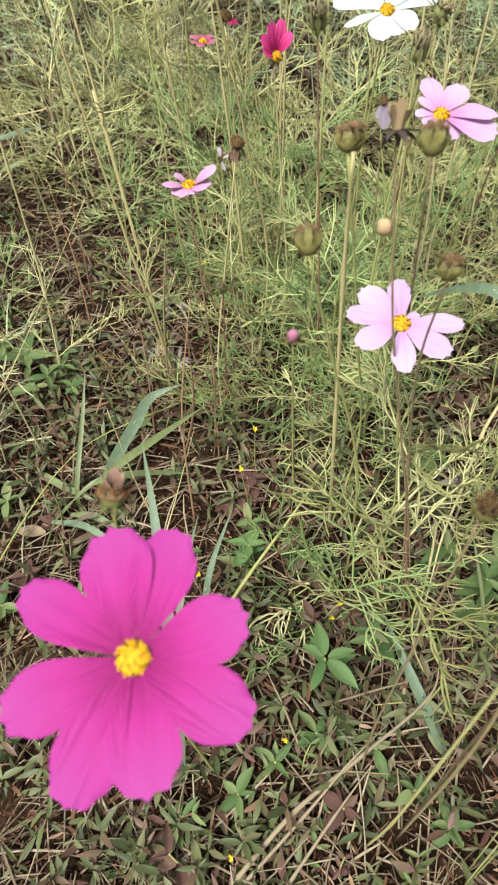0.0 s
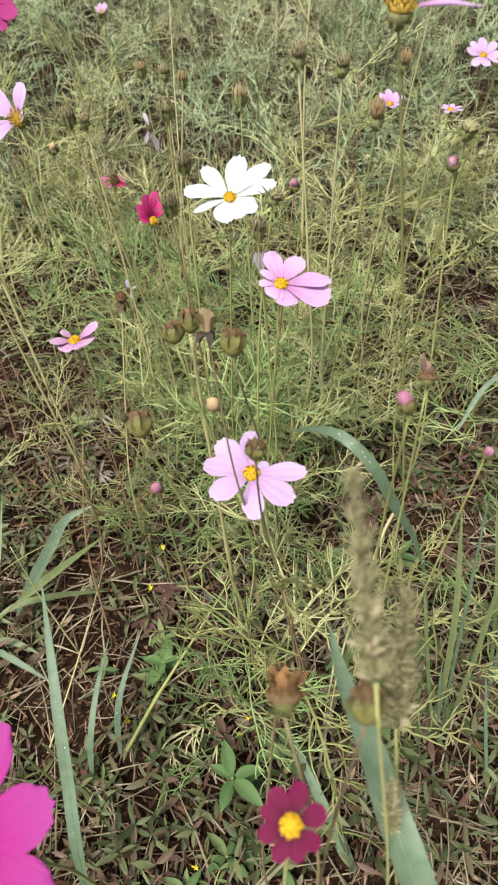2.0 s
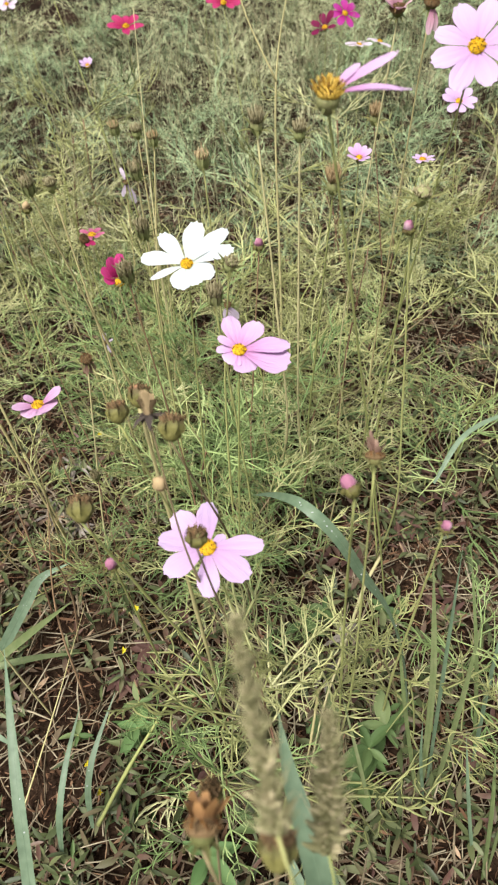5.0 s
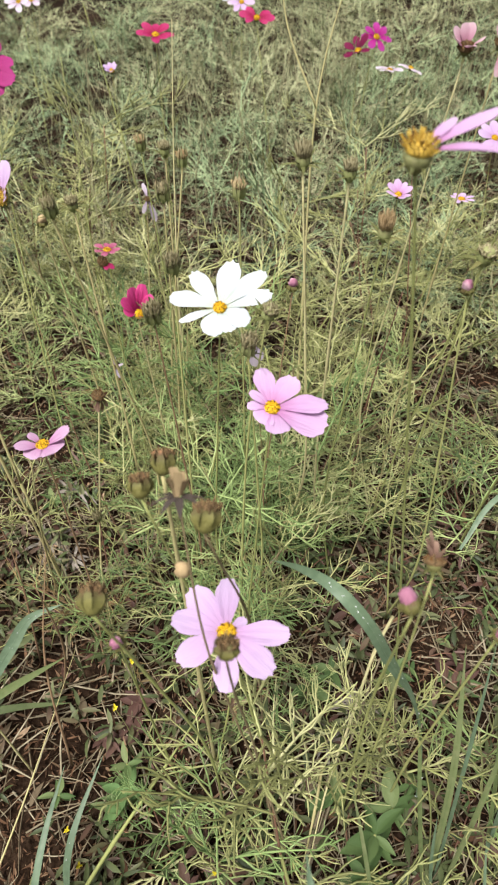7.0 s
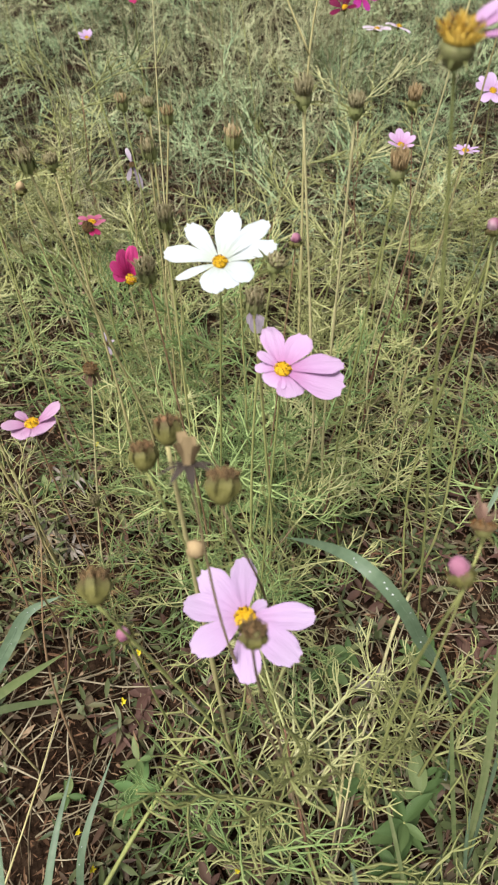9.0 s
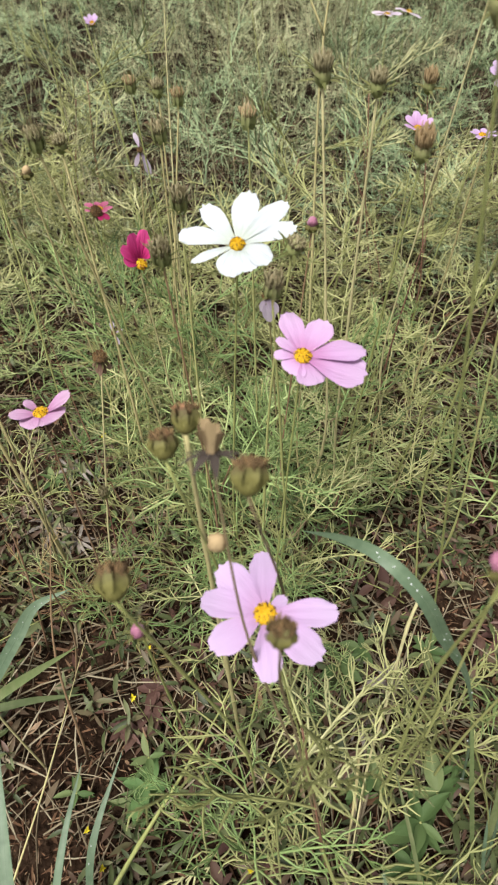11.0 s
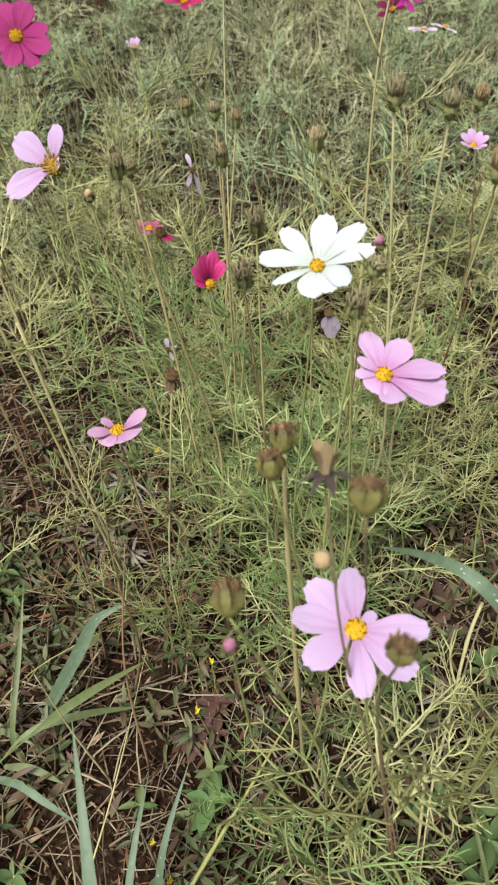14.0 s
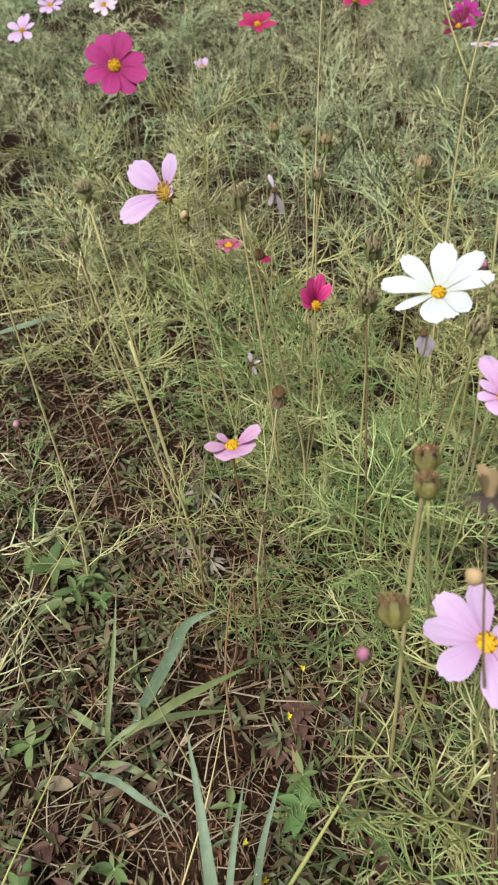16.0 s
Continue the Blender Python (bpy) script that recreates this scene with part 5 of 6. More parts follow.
BRIGHT_LEAF = [broad_leaf(1.0, w).mesh("leaf", PALE_LEAF) for w in (0.40, 0.44, 0.38)]
whorl_weed(0.0615, 0.1800, 0.050, 0.031, 5, 92, kinds=BRIGHT_LEAF, neat=True)
for x, y, high, size, leaves, turn in [(-0.014, 0.298, 0.035, 0.030, 4, 84), (0.185, 0.300, 0.035, 0.027, 4, 20), (0.205, 0.235, 0.035, 0.028, 5, 60), (0.115, 0.205, 0.03, 0.026, 4, 10)]:
    whorl_weed(x, y, high, size, leaves, turn, kinds=BRIGHT_LEAF if x < 0 else None)
for x, y, high, size, leaves, turn in [(-0.012, 0.318, 0.05, 0.022, 4, 20), (0.215, 0.262, 0.05, 0.034, 5, 40), (0.235, 0.285, 0.04, 0.030, 4, 100),
                                       (-0.314, 0.546, 0.035, 0.034, 5, 0), (-0.277, 0.514, 0.035, 0.030, 4, 37), (-0.348, 0.563, 0.035, 0.024, 5, 74), (-0.290, 0.497, 0.035, 0.026, 4, 111), (-0.368, 0.626, 0.035, 0.024, 4, 148), (-0.165, 0.653, 0.035, 0.020, 5, 185), (-0.245, 0.505, 0.03, 0.020, 5, 10), (-0.262, 0.535, 0.035, 0.022, 5, 60), (-0.285, 0.345, 0.02, 0.026, 4, 15), (-0.255, 0.225, 0.03, 0.022, 5, 80),
                                       (0.105, 0.115, 0.02, 0.022, 4, 30), (0.135, 0.085, 0.02, 0.020, 5, 75), (0.02, 0.10, 0.02, 0.018, 4, 50), (-0.01, 0.075, 0.02, 0.020, 5, 0),
                                       (0.075, 0.135, 0.015, 0.020, 4, 10), (0.165, 0.395, 0.05, 0.024, 4, 33), (0.19, 0.42, 0.03, 0.022, 5, 12), (-0.08, 0.30, 0.015, 0.018, 4, 88),
                                       (0.055, 0.125, 0.02, 0.021, 4, 140), (0.16, 0.06, 0.02, 0.024, 5, 20), (0.255, 0.42, 0.03, 0.024, 5, 50), (-0.18, 0.245, 0.02, 0.018, 5, 30)]:
    whorl_weed(x, y, high, size, leaves, turn)

PURPLE_LEAF = [broad_leaf(1.0, w).mesh("leaf", PURPLE) for w in (0.40, 0.44, 0.38)]
for x, y, size in [(-0.2424, 0.262, 0.026), (-0.2655, 0.2438, 0.02), (-0.0164, 0.3885, 0.022), (-0.0459, 0.3516, 0.02), (-0.0116, 0.3601, 0.018), (0.06, 0.2582, 0.02), (0.0521, 0.2277, 0.018), (-0.0285, 0.3518, 0.022), (0.0766, 0.0687, 0.022), (-0.0145, 0.3913, 0.018), (0.3174, 0.2628, 0.022), (0.3596, 0.6313, 0.02)]:
    whorl_weed(x, y, 0.02, size, 4, 700 * x, "low weed with purplish-brown leaves", PURPLE_LEAF)
DULL_LEAF = [broad_leaf(1.0, w).mesh("leaf", DULL) for w in (0.30, 0.36, 0.27)]
SLIM_LEAF = [broad_leaf(1.0, w).mesh("leaf", BROAD) for w in (0.30, 0.34, 0.26)]


def sprig_weed(x, y, length, size, pairs, heading, rise, label, kinds, seed):
    """A creeping weed: a leaning stem with opposite lance-shaped leaves that shrink towards its tip."""
    r = random.Random(seed)
    thing = top("sprig_weed", at((x, y, relief(x, y))), label, "weed", "creeping weeds")
    a, e = radians(heading), radians(rise)
    tip = Vector((math.cos(a) * math.cos(e), math.sin(a) * math.cos(e), math.sin(e))) * length
    line = smooth_line([(0, 0, -0.004), tip * 0.5 + Vector((r.uniform(-0.1, 0.1), r.uniform(-0.1, 0.1), 0.12)) * length, tip], 4)
    s = Shape()
    tube(s, line, [0.0010 - 0.0005 * i / len(line) for i in range(len(line))], 4)
    part("stem", s.mesh("stem", RED_STEM if seed % 2 else GREEN_STEM), thing)
    for i in range(pairs):
        u = 0.25 + 0.75 * i / max(1, pairs - 1)
        o = line[min(len(line) - 1, int(u * (len(line) - 1)))]
        for flip in (-1, 1):
            q = size * (1.1 - 0.45 * u) * r.uniform(0.75, 1.2)
            turn = heading + flip * r.uniform(40, 78) + (90 if i % 2 and rise > 50 else 0)
            part("leaf", kinds[r.randrange(3)], thing, pose(*o, 0, -r.uniform(-18, 38), turn) @ pose(0, 0, 0, r.uniform(-35, 35), 0, 0) @ Matrix.Diagonal((q, q * r.uniform(0.8, 1.15), q, 1)))


weed_rng = random.Random(61)
made = 0
while made < 205:
    y = -0.02 + 0.86 * weed_rng.random()
    x = weed_rng.uniform(-0.22 - 0.25 * y, 0.24 + 0.25 * y)
    thick = 0.22 + 0.75 * near(x, y, 0.29, 0.56, 0.11, 0.13) + 0.45 * near(x, y, 0.14, 0.26, 0.12, 0.08) + 0.4 * near(x, y, 0.36, 0.72, 0.10, 0.08) - 0.20 * near(x, y, -0.14, 0.33, 0.12, 0.14)
    if weed_rng.random() > thick or math.hypot(x - 0.06, y - 0.187) < 0.045:
        continue
    made += 1
    tint = weed_rng.random()
    sprig_weed(x, y, weed_rng.uniform(0.025, 0.060), weed_rng.uniform(0.010, 0.020) * weed_rng.choice((1.0, 1.0, 1.35, 1.6)), weed_rng.choice((3, 3, 4)), weed_rng.uniform(0, 360), weed_rng.uniform(10, 70),
               "creeping weed with dull olive lance-shaped leaves" if tint < 0.5 else "creeping weed with green lance-shaped leaves" if tint < 0.82 else "creeping weed with purplish-brown lance-shaped leaves",
               DULL_LEAF if tint < 0.5 else SLIM_LEAF if tint < 0.82 else PURPLE_LEAF, made)

FALLEN_LEAF = [broad_leaf(1.0, w).mesh("fallen_leaf", FALLEN) for w in (0.30, 0.36, 0.27)]
for k, (x, y, turn, size) in enumerate([(-0.205, 0.297, 35, 0.040), (-0.235, 0.312, 175, 0.038), (-0.150, 0.345, 80, 0.026), (-0.165, 0.300, 60, 0.028), (-0.120, 0.395, 20, 0.026), (-0.235, 0.420, 140, 0.028),
                                        (-0.105, 0.290, 75, 0.024), (-0.07, 0.375, 110, 0.026), (0.245, 0.215, 60, 0.034), (0.215, 0.170, 20, 0.030), (0.03, 0.185, 130, 0.026), (-0.01, 0.16, 40, 0.028)]):
    ob = tagged(new("fallen_leaf", FALLEN_LEAF[k % 3]), "dry olive-brown fallen leaf lying on the soil", "leaf", "fallen leaves")
    ob.matrix_world = pose(x, y, relief(x, y) + 0.014, 10 * (k % 5) - 20, 4 * (k % 3), turn) @ Matrix.Diagonal((size, size, size, 1))

SILVER = plant_mat("silvery_dead_leaf", [(0.1, (0.088, 0.07176, 0.05928)), (0.5, (0.172, 0.1482, 0.1254)), (0.9, (0.296, 0.2652, 0.2318))], grain=220.0, rough=0.7, mix=0.5, through_light=0.05)


def dead_tuft(x, y, size, seed):
    """A collapsed tuft of curled, silvery dead blades."""
    r = random.Random(seed)
    thing = top("dead_tuft", at((x, y, relief(x, y))), "collapsed tuft of curled silvery dead blades", "dead leaves", "dead tufts")
    for k in range(11):
        a, reach = radians(360 * k / 11 + r.uniform(-20, 20)), size * r.uniform(0.6, 1.2)
        d = Vector((math.cos(a), math.sin(a), 0))
        side = Vector((-d.y, d.x, 0)) * r.uniform(-0.5, 0.5)
        pts = [d * reach * u + side * reach * u * u + Vector((0, 0, 0.012 + reach * (0.9 * u - 1.0 * u * u) * r.uniform(0.7, 1.0))) for u in (0, 0.25, 0.5, 0.75, 1.0)]
        s = Shape()
        ribbon(s, pts, [0.0018, 0.0034, 0.0040, 0.0030, 0.0008], Vector((r.uniform(-0.5, 0.5), -0.5, 1)), 0.4)
        part("blade", s.mesh("blade", SILVER), thing)


for k, (x, y, size) in enumerate([(-0.152, 0.690, 0.034), (-0.160, 0.600, 0.040), (-0.125, 0.575, 0.026), (0.215, 0.395, 0.036), (0.185, 0.355, 0.026)]):
    dead_tuft(x, y, size, 40 + k)

# ---- grass blades ----
def grass(label, pts, width, material=GRASS, fold=0.25, face=(0, -0.4, 1), drops=0, category="grass blade", neck=0.0):
    """One blade of grass, broad in its middle and pointed."""
    line = smooth_line(pts, 7)
    o = line[0]
    n = len(line) - 1
    s = Shape()

    def broad(u):
        if u < neck:
            return 0.22
        u = (u - neck) / (1 - neck)
        return min(1.0, 0.5 + 2.0 * u if not neck else 0.22 + 3.0 * u) * (1 if u < 0.5 else max(0.05, (1 - ((u - 0.5) / 0.5) ** 1.7)))

    ribbon(s, [p - o for p in line], [width * broad(i / n) for i in range(n + 1)], Vector(face), fold)
    thing = top("grass_blade", at(o), label, category, "broad grass blades")
    part("blade", s.mesh("blade", material), thing)
    rib = Shape()
    tube(rib, [p - o - Vector((0, 0, 0.0002)) for p in line], [width * 0.07 * (1 - 0.8 * i / n) for i in range(n + 1)], 4, False)
    part("midrib", rib.mesh("midrib", material), thing)
    r = random.Random(int(width * 1e5) + len(pts))
    for _ in range(drops):
        i = r.randrange(2, n - 2)
        q = r.uniform(0.0003, 0.0007)
        d = Shape()
        lathe(d, [(q * 0.7, 0), (q, q * 0.4), (q * 0.75, q * 0.85), (q * 0.2, q * 1.1)], 8)
        part("water_drop", d.mesh("water_drop", DROP), thing, at(line[i] - o + Vector((r.uniform(-0.3, 0.3) * width, 0, width * fold * 0.3))), "pale dew drop, highlight in its colour")
    return thing


grass("arched bluish-green grass blade with dew drops", [(0.262, 0.292, 0.0), (0.246, 0.300, 0.13), (0.2254, 0.3034, 0.2149), (0.2012, 0.305, 0.268), (0.181, 0.309, 0.311), (0.159, 0.324, 0.329), (0.140, 0.350, 0.312), (0.1205, 0.3837, 0.2751)], 0.0088, BLUE_GRASS, face=(-0.3, -0.6, 0.8), drops=24, neck=0.25)
grass("broad bluish-green grass blade reaching upwards", [(0.172, 0.012, 0.0), (0.168, 0.030, 0.20), (0.163, 0.046, 0.315), (0.1513, 0.0832, 0.340), (0.1463, 0.1095, 0.338), (0.1371, 0.1468, 0.337), (0.1335, 0.1760, 0.338)], 0.0160, BLUE_GRASS, face=(0.25, -0.4, 0.9), fold=0.35)
grass("green grass blade folded over at its middle", [(-0.235, 0.3, 0), (-0.2095, 0.318, 0.044), (-0.155, 0.342, 0.085), (-0.1127, 0.3535, 0.1175), (-0.05, 0.353, 0.178)], 0.0080, GRASS, 0.3, (0.3, -0.5, 0.8), neck=0.42)
grass("curled green grass blade with dew drops", [(-0.195, 0.35, 0), (-0.1724, 0.376, 0.039), (-0.1422, 0.415, 0.075), (-0.1282, 0.4426, 0.085), (-0.095, 0.457, 0.092)], 0.0125, BLUE_GRASS, 0.2, (0.5, -0.4, 0.8), drops=14, neck=0.1)
grass("yellowing green grass blade lying flat", [(-0.215, 0.315, 0.035), (-0.1789, 0.3435, 0.06), (-0.1313, 0.362, 0.055), (-0.079, 0.377, 0.036)], 0.0072, GRASS, 0.3, neck=0.2)
grass("upright bluish-green grass blade", [(-0.058, 0.085, 0), (-0.055, 0.115, 0.09), (-0.061, 0.157, 0.13), (-0.070, 0.202, 0.16), (-0.082, 0.252, 0.18), (-0.0965, 0.302, 0.19)], 0.0098, BLUE_GRASS, 0.3, (0.1, -0.6, 0.8), drops=5)
grass("bluish-green grass blade with a dew drop", [(-0.052, 0.215, 0), (-0.050, 0.235, 0.04), (-0.044, 0.262, 0.06), (-0.028, 0.312, 0.075)], 0.0062, BLUE_GRASS, 0.3, drops=2)
grass("slender bluish-green grass blade", [(-0.076, 0.19, 0), (-0.073, 0.215, 0.04), (-0.069, 0.255, 0.06), (-0.062, 0.305, 0.07)], 0.0062, BLUE_GRASS, 0.3)
grass("dark green grass blade bent to the soil", [(-0.2274, 0.3196, 0.02), (-0.19, 0.3115, 0.03), (-0.1603, 0.2962, 0.03), (-0.1305, 0.2823, 0.015)], 0.0072, BLUE_GRASS, 0.3)
grass("half-dead brownish grass blade on the soil", [(-0.262, 0.385, 0.02), (-0.225, 0.365, 0.02), (-0.185, 0.348, 0.02)], 0.0084, GRASS, 0.3)
grass("pale withered grass blade on the soil", [(-0.2087, 0.3294, 0.02), (-0.179, 0.3247, 0.025), (-0.15, 0.3147, 0.015)], 0.0074, GRASS, 0.2)
grass("narrow green grass blade standing upright", [(-0.206, 0.345, 0), (-0.2046, 0.3565, 0.034), (-0.2035, 0.4185, 0.07), (-0.2057, 0.477, 0.1)], 0.0052, GRASS, 0.3, (0.2, -0.7, 0.6))
grass("long green grass blade beside the low weeds", [(0.1664, 0.1144, 0), (0.1529, 0.1377, 0.02), (0.1322, 0.1769, 0.04), (0.1133, 0.2246, 0.045)], 0.0095, BLUE_GRASS, 0.3)
grass("narrow grass blade across the feathery leaves", [(0.30, 0.46, 0.19), (0.34, 0.50, 0.22), (0.42, 0.53, 0.23)], 0.0052, BLUE_GRASS, 0.3)
grass("pale grass blade bowed over the litter", [(-0.5554, 1.0233, 0.0600), (-0.4727, 1.0286, 0.0800), (-0.4008, 1.0280, 0.1000)], 0.011, BLUE_GRASS, 0.25)
grass("yellow-green grass blade lying over the litter", [(-0.5285, 0.9521, 0.0500), (-0.4500, 0.9664, 0.0600), (-0.3785, 1.0171, 0.0800)], 0.009, GRASS, 0.25)
clump_rng = random.Random(77)
for k, (bx, by, tx, ty, tz, w) in enumerate([(0.262, 0.232, 0.262, 0.330, 0.25, 0.011), (0.268, 0.236, 0.285, 0.335, 0.26, 0.008), (0.258, 0.230, 0.235, 0.315, 0.20, 0.007), (0.270, 0.226, 0.300, 0.300, 0.22, 0.010),
                                             (0.264, 0.224, 0.258, 0.262, 0.10, 0.006), (0.300, 0.160, 0.310, 0.235, 0.12, 0.009), (0.305, 0.165, 0.330, 0.225, 0.14, 0.008), (0.296, 0.170, 0.288, 0.245, 0.12, 0.007),
                                             (0.215, 0.195, 0.190, 0.290, 0.10, 0.007), (0.262, 0.215, 0.272, 0.175, 0.06, 0.008), (0.312, 0.245, 0.335, 0.330, 0.20, 0.009), (0.318, 0.25, 0.305, 0.36, 0.22, 0.007)]):
    mid = (bx * 0.5 + tx * 0.5 + clump_rng.uniform(-0.005, 0.005), by * 0.52 + ty * 0.48, tz * 0.56)
    grass("upright green grass blade growing in a tuft", [(bx, by, -0.002), mid, (tx, ty, tz)], w * 0.52, (GRASS, BLUE_GRASS)[k % 3 == 1], 0.35, (clump_rng.uniform(-0.4, 0.4), -0.8, 0.5))


def stalk(label, pts, thick, material, name="dry_stalk"):
    line = smooth_line(pts, 6)
    o = line[0]
    s = Shape()
    tube(s, [p - o for p in line], [thick * (1.15 - 0.95 * (i / len(line)) ** 1.5) * (1.25 if i % 6 == 0 else 1) for i in range(len(line))], 6)
    ob = tagged(new(name, s.mesh(name, material)), label, "stalk", "long thin stalks")
    ob.matrix_world = at(o)


stalk("long green-yellow grass stalk lying across the litter", [(-0.265, 0.200, 0.02), (-0.258, 0.225, 0.055), (-0.211, 0.387, 0.05), (-0.092, 0.465, 0.06)], 0.0010, GREEN_STEM)
stalk("thin pale straw leaning over the litter", [(-0.122, 0.215, 0.01), (-0.095, 0.299, 0.05), (-0.080, 0.423, 0.06)], 0.0008, DRY_STEM)
stalk("long pale stalk leaning towards the flowers", [(-0.345, 0.395, 0.0), (-0.328, 0.409, 0.05), (-0.274, 0.464, 0.12), (-0.157, 0.484, 0.30)], 0.0010, DRY_STEM)
stalk("broken straw lying under the pink bloom", [(0.150, 0.225, 0.005), (0.225, 0.394, 0.03), (0.262, 0.464, 0.045)], 0.0014, STRAW)
stalk("flattened pale straw lying on the soil", [(-0.0015, 0.0131, 0.018), (0.0449, 0.0604, 0.026), (0.0804, 0.098, 0.04), (0.1148, 0.1308, 0.035)], 0.0013, STRAW)
stalk("stout straw lying on the soil", [(-0.0099, 0.0125, 0.02), (0.0359, 0.0613, 0.03), (0.0901, 0.1036, 0.035), (0.1488, 0.1516, 0.04), (0.1599, 0.1823, 0.05)], 0.0019, STRAW)
stalk("thin straw lying on the soil", [(0.0327, 0.0152, 0.015), (0.0674, 0.0604, 0.02), (0.0977, 0.0975, 0.025)], 0.0013, STRAW)
stalk("long pale straw lying beside the grass", [(0.259, 0.469, 0.055), (0.232, 0.423, 0.06), (0.201, 0.354, 0.055), (0.176, 0.300, 0.05), (0.155, 0.237, 0.04)], 0.0017, DRY_STEM)
stalk("short pale straw beside a long one", [(0.172, 0.315, 0.055), (0.162, 0.275, 0.05), (0.150, 0.235, 0.04)], 0.0014, DRY_STEM)
stalk("broken pale straw on the soil", [(0.1331, 0.1615, 0.01), (0.1536, 0.2322, 0.02), (0.1904, 0.3293, 0.03)], 0.0014, STRAW)
stalk("second broken pale straw on the soil", [(0.1494, 0.2296, 0.012), (0.1668, 0.2795, 0.02), (0.1865, 0.3355, 0.025)], 0.0012, STRAW)
stalk("green grass stalk leaning through feathery leaves", [(-0.0415, 0.2123, 0.02), (-0.0097, 0.247, 0.06), (0.0308, 0.2975, 0.09), (0.072, 0.3524, 0.12)], 0.0017, GREEN_STEM)
stalk("long dry stalk standing in the meadow", [(-0.32, 0.93, 0.0), (-0.309, 0.906, 0.2), (-0.259, 0.782, 0.35), (-0.262, 0.75, 0.42)], 0.0012, DRY_STEM)
stalk("thin reddish upright stalk in the litter", [(-0.135, 0.44, 0.0), (-0.128, 0.46, 0.15), (-0.135, 0.47, 0.24)], 0.0010, RED_STEM)
stalk("thin reddish upright stalk in the litter", [(-0.075, 0.33, 0.0), (-0.075, 0.36, 0.15), (-0.06, 0.40, 0.26)], 0.0011, RED_STEM)
stalk("tall pale dry stalk above the meadow", [(0.012, 0.80, 0.0), (0.008, 0.79, 0.22), (0.013, 0.81, 0.40), (0.020, 0.84, 0.545)], 0.0011, DRY_STEM)
stalk("tall forked stalk of a seeding cosmos", [(0.165, 0.80, 0.0), (0.166, 0.82, 0.24), (0.169, 0.8365, 0.4686), (0.200, 0.86, 0.60)], 0.0016, DRY_STEM)
stalk("thin side branch of a forked cosmos stalk", [(0.169, 0.836, 0.465), (0.135, 0.85, 0.54), (0.125, 0.86, 0.62)], 0.0010, DRY_STEM)
stalk("thin dark stalk leaning in the meadow", [(-0.10, 1.30, 0.0), (-0.14, 1.32, 0.25), (-0.19, 1.36, 0.48)], 0.0018, GREEN_STEM)
stalk("tall slender stalk at the meadow's edge", [(-0.335, 0.80, 0.0), (-0.345, 0.80, 0.25), (-0.352, 0.81, 0.46)], 0.0011, DRY_STEM)
stalk("tall slender stalk with a few threads", [(-0.13, 0.93, 0.0), (-0.125, 0.92, 0.25), (-0.115, 0.90, 0.50)], 0.0012, GREEN_STEM)

stalk("long straw lying level over the litter", [(-0.5250, 0.9876, 0.1200), (-0.4276, 0.9976, 0.1300), (-0.3519, 1.0122, 0.1400)], 0.0016, DRY_STEM)
thin_rng = random.Random(88)
for k in range(44):
    y = 0.30 + 0.95 * thin_rng.random()
    x = thin_rng.uniform(-0.30 - 0.12 * y, 0.05 + 0.30 * y)
    high, lx, ly = thin_rng.uniform(0.10, 0.34), thin_rng.uniform(-0.06, 0.06), thin_rng.uniform(-0.06, 0.06)
    stalk(("thin pale dry stalk standing among low weeds", "thin reddish dry stalk standing among low weeds")[k % 3 == 0],
          [(x, y, relief(x, y) - 0.004), (x + lx * 0.5 + thin_rng.uniform(-0.012, 0.012), y + ly * 0.5, high * 0.5), (x + lx, y + ly, high)], thin_rng.uniform(0.0007, 0.0013), RED_STEM if k % 3 == 0 else DRY_STEM)

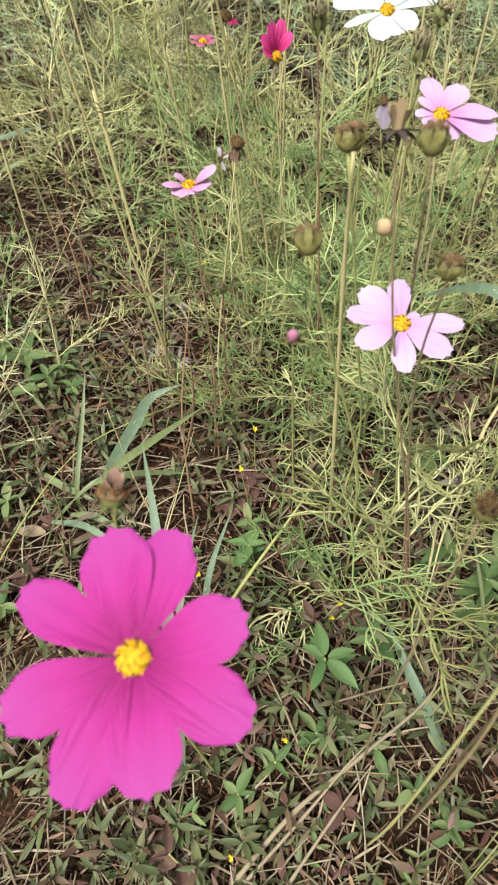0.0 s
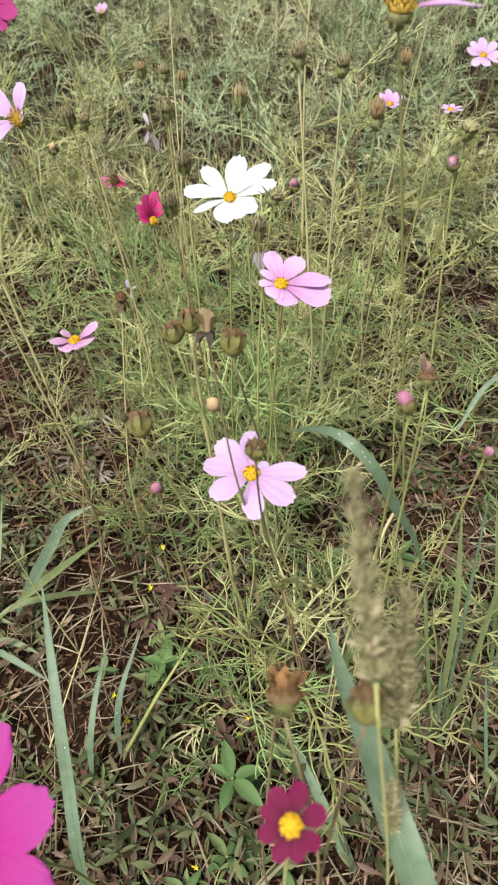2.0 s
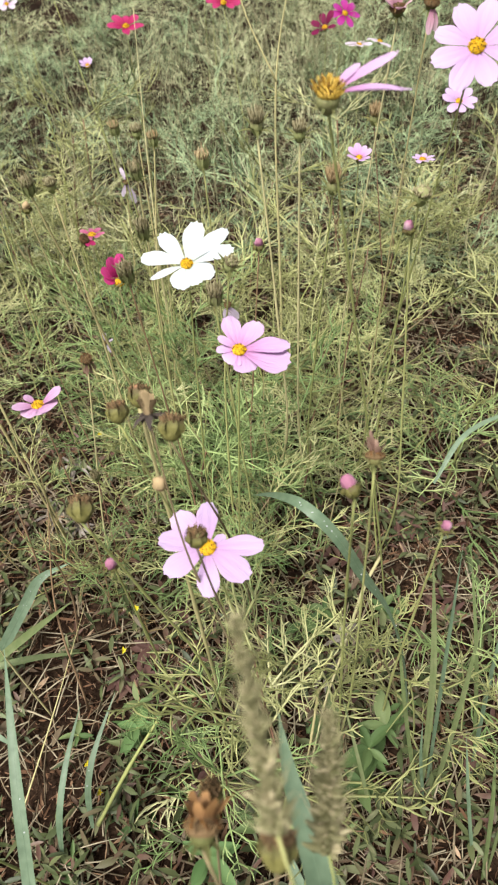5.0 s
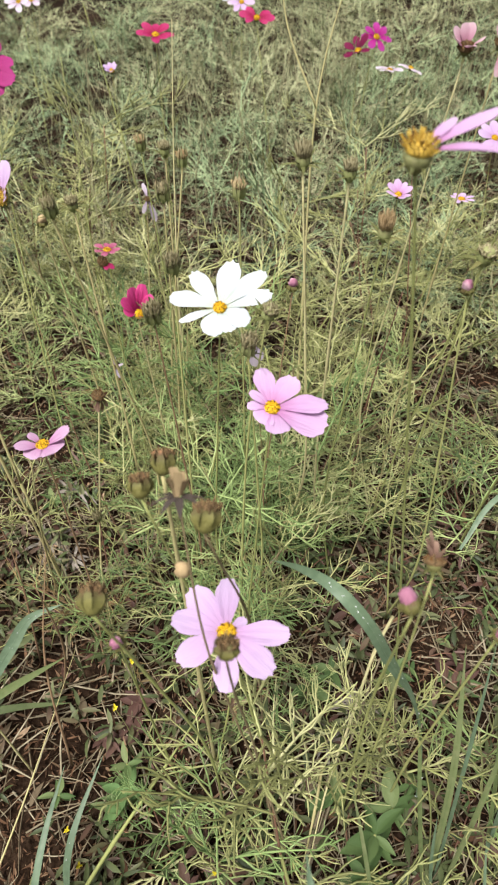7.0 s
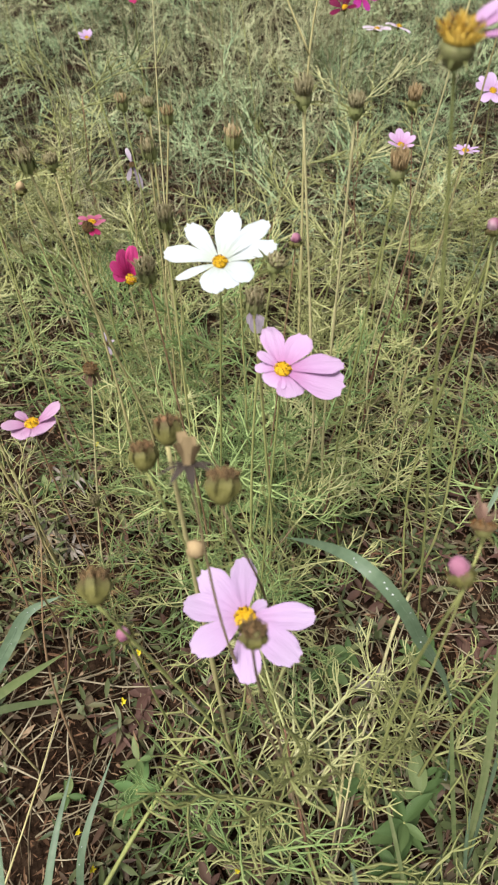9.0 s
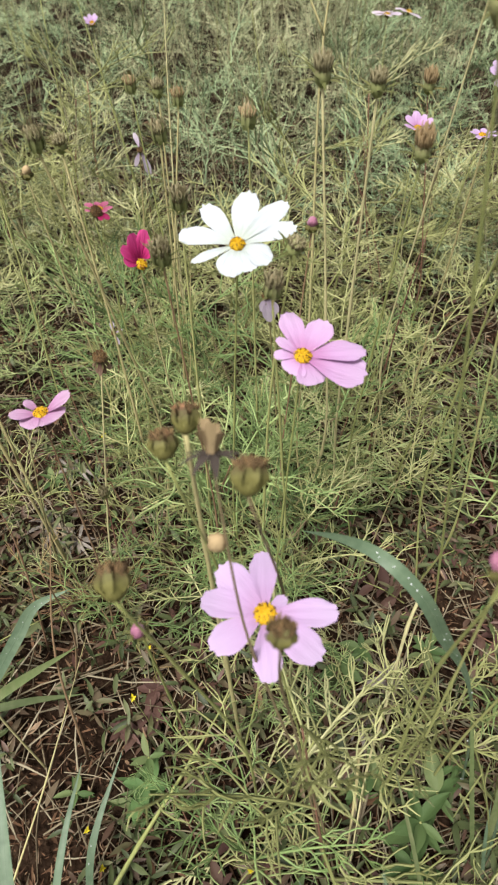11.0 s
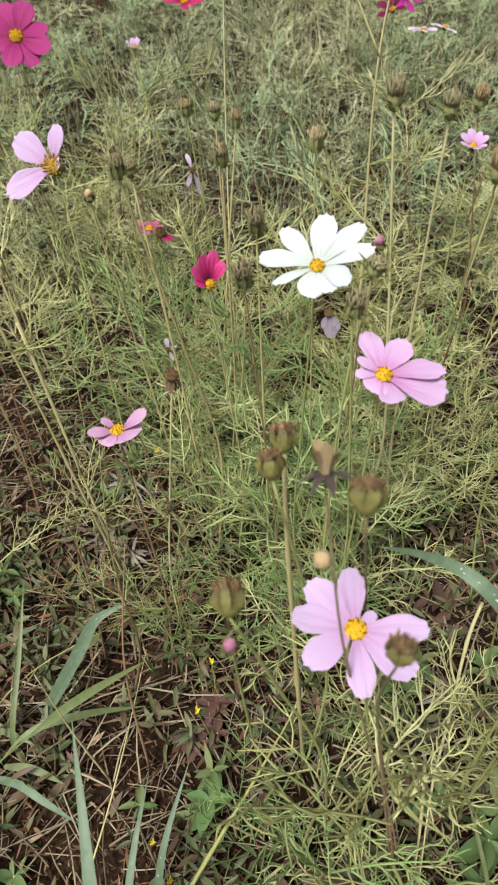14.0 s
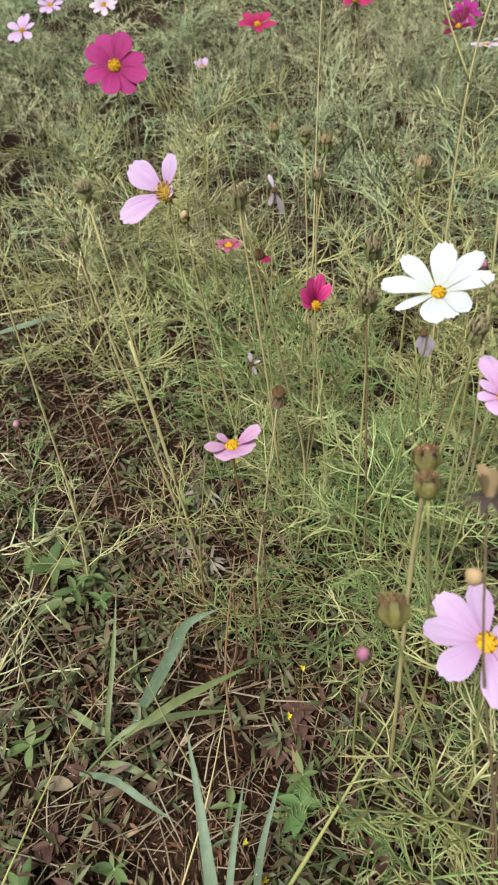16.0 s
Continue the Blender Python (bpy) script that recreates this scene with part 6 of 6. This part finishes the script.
# ---- foxtail seed spikes close by ----
def foxtail(label, lowest, highest, radius, foot, seed):
    lowest, highest, foot = Vector(lowest), Vector(highest), Vector(foot)
    thing = top("foxtail_grass", at(foot), label, "grass", "seeding grasses")
    s = Shape()
    tube(s, [p - foot for p in smooth_line([foot, foot.lerp(lowest, 0.55) + Vector((0.006, 0, 0.02)), lowest], 6)], 0.0006, 6)
    part("stem", s.mesh("stem", GREEN_STEM), thing)
    r, s = random.Random(seed), Shape()
    tube(s, [lowest - foot, highest - foot], [0.0008, 0.0003], 5)
    axis = (highest - lowest).normalized()
    side = axis.orthogonal().normalized()
    other = axis.cross(side)
    count = int((highest - lowest).length * 8000)
    for i in range(count):
        u = i / count
        a = i * 2.39996
        out = side * math.cos(a) + other * math.sin(a)
        o = lowest.lerp(highest, u) - foot
        d = (out * 0.75 + axis * r.uniform(0.4, 1.0)).normalized()
        q = radius * (1.35 - 0.75 * u) * (0.75 + 0.35 * math.sin(u * 40 + seed)) * r.uniform(0.6, 1.2)
        tube(s, [o, o + d * q * 0.55, o + d * q * 1.15], [q * 0.08, q * 0.20, q * 0.04], 4)
        if r.random() < 0.6:
            tube(s, [o + d * q, o + d * q * 1.8 + axis * q * 0.4], [q * 0.035, q * 0.015], 3, False)
    part("spike", s.mesh("spike", SEED_SPIKE), thing, None, "furry buff seed spike")


foxtail("foxtail grass with a furry buff seed spike", (0.1325, 0.088, 0.470), (0.1253, 0.1222, 0.5275), 0.0050, (0.165, 0.02, 0.0), 1)
foxtail("shorter foxtail grass with a furry seed spike", (0.1500, 0.100, 0.395), (0.1520, 0.128, 0.4530), 0.0066, (0.170, 0.03, 0.0), 2)
foxtail("bent foxtail grass with a loose seed spike", (0.150, 0.075, 0.345), (0.147, 0.083, 0.385), 0.0046, (0.172, 0.025, 0.0), 3)

# ---- tiny yellow flowers ----
TINY = broad_leaf(1.0, 0.5).mesh("petal", LEMON)


def yellow_flower(x, y, z, size):
    foot = (x + 0.004, y + 0.006, relief(x, y) - 0.002)
    thing = top("yellow_flower", at(foot), "tiny yellow five-petalled meadow flower", "flower", "tiny yellow flowers")
    rel = Vector((x, y, z)) - Vector(foot)
    add_stem(thing, (x, y, z), foot, "green", 0.0006, (), int(x * 1e4))
    for k in range(5):
        part("petal", TINY, thing, at(rel) @ pose(0, 0, 0, 25 + 900 * x % 30, 40 * math.sin(500 * y), 0) @ pose(0, 0, 0, 0, -48 + 17 * (k % 3), 72 * k + 1000 * x) @ Matrix.Diagonal((size * (0.55 + 0.12 * (k % 3)), size * 0.8, size * 0.7, 1)))


for x, y, z, size in [(-0.0236, 0.3536, 0.080, 0.0055), (-0.0645, 0.2695, 0.010, 0.005), (0.076, 0.232, 0.04, 0.0045), (0.068, 0.218, 0.04, 0.0045), (0.028, 0.118, 0.012, 0.0055), (-0.012, 0.03, 0.02, 0.0055),
                      (-0.045, 0.24, 0.02, 0.0055), (-0.01, 0.39, 0.10, 0.005), (-0.09, 0.66, 0.1, 0.006)]:
    yellow_flower(x, y, z, size)
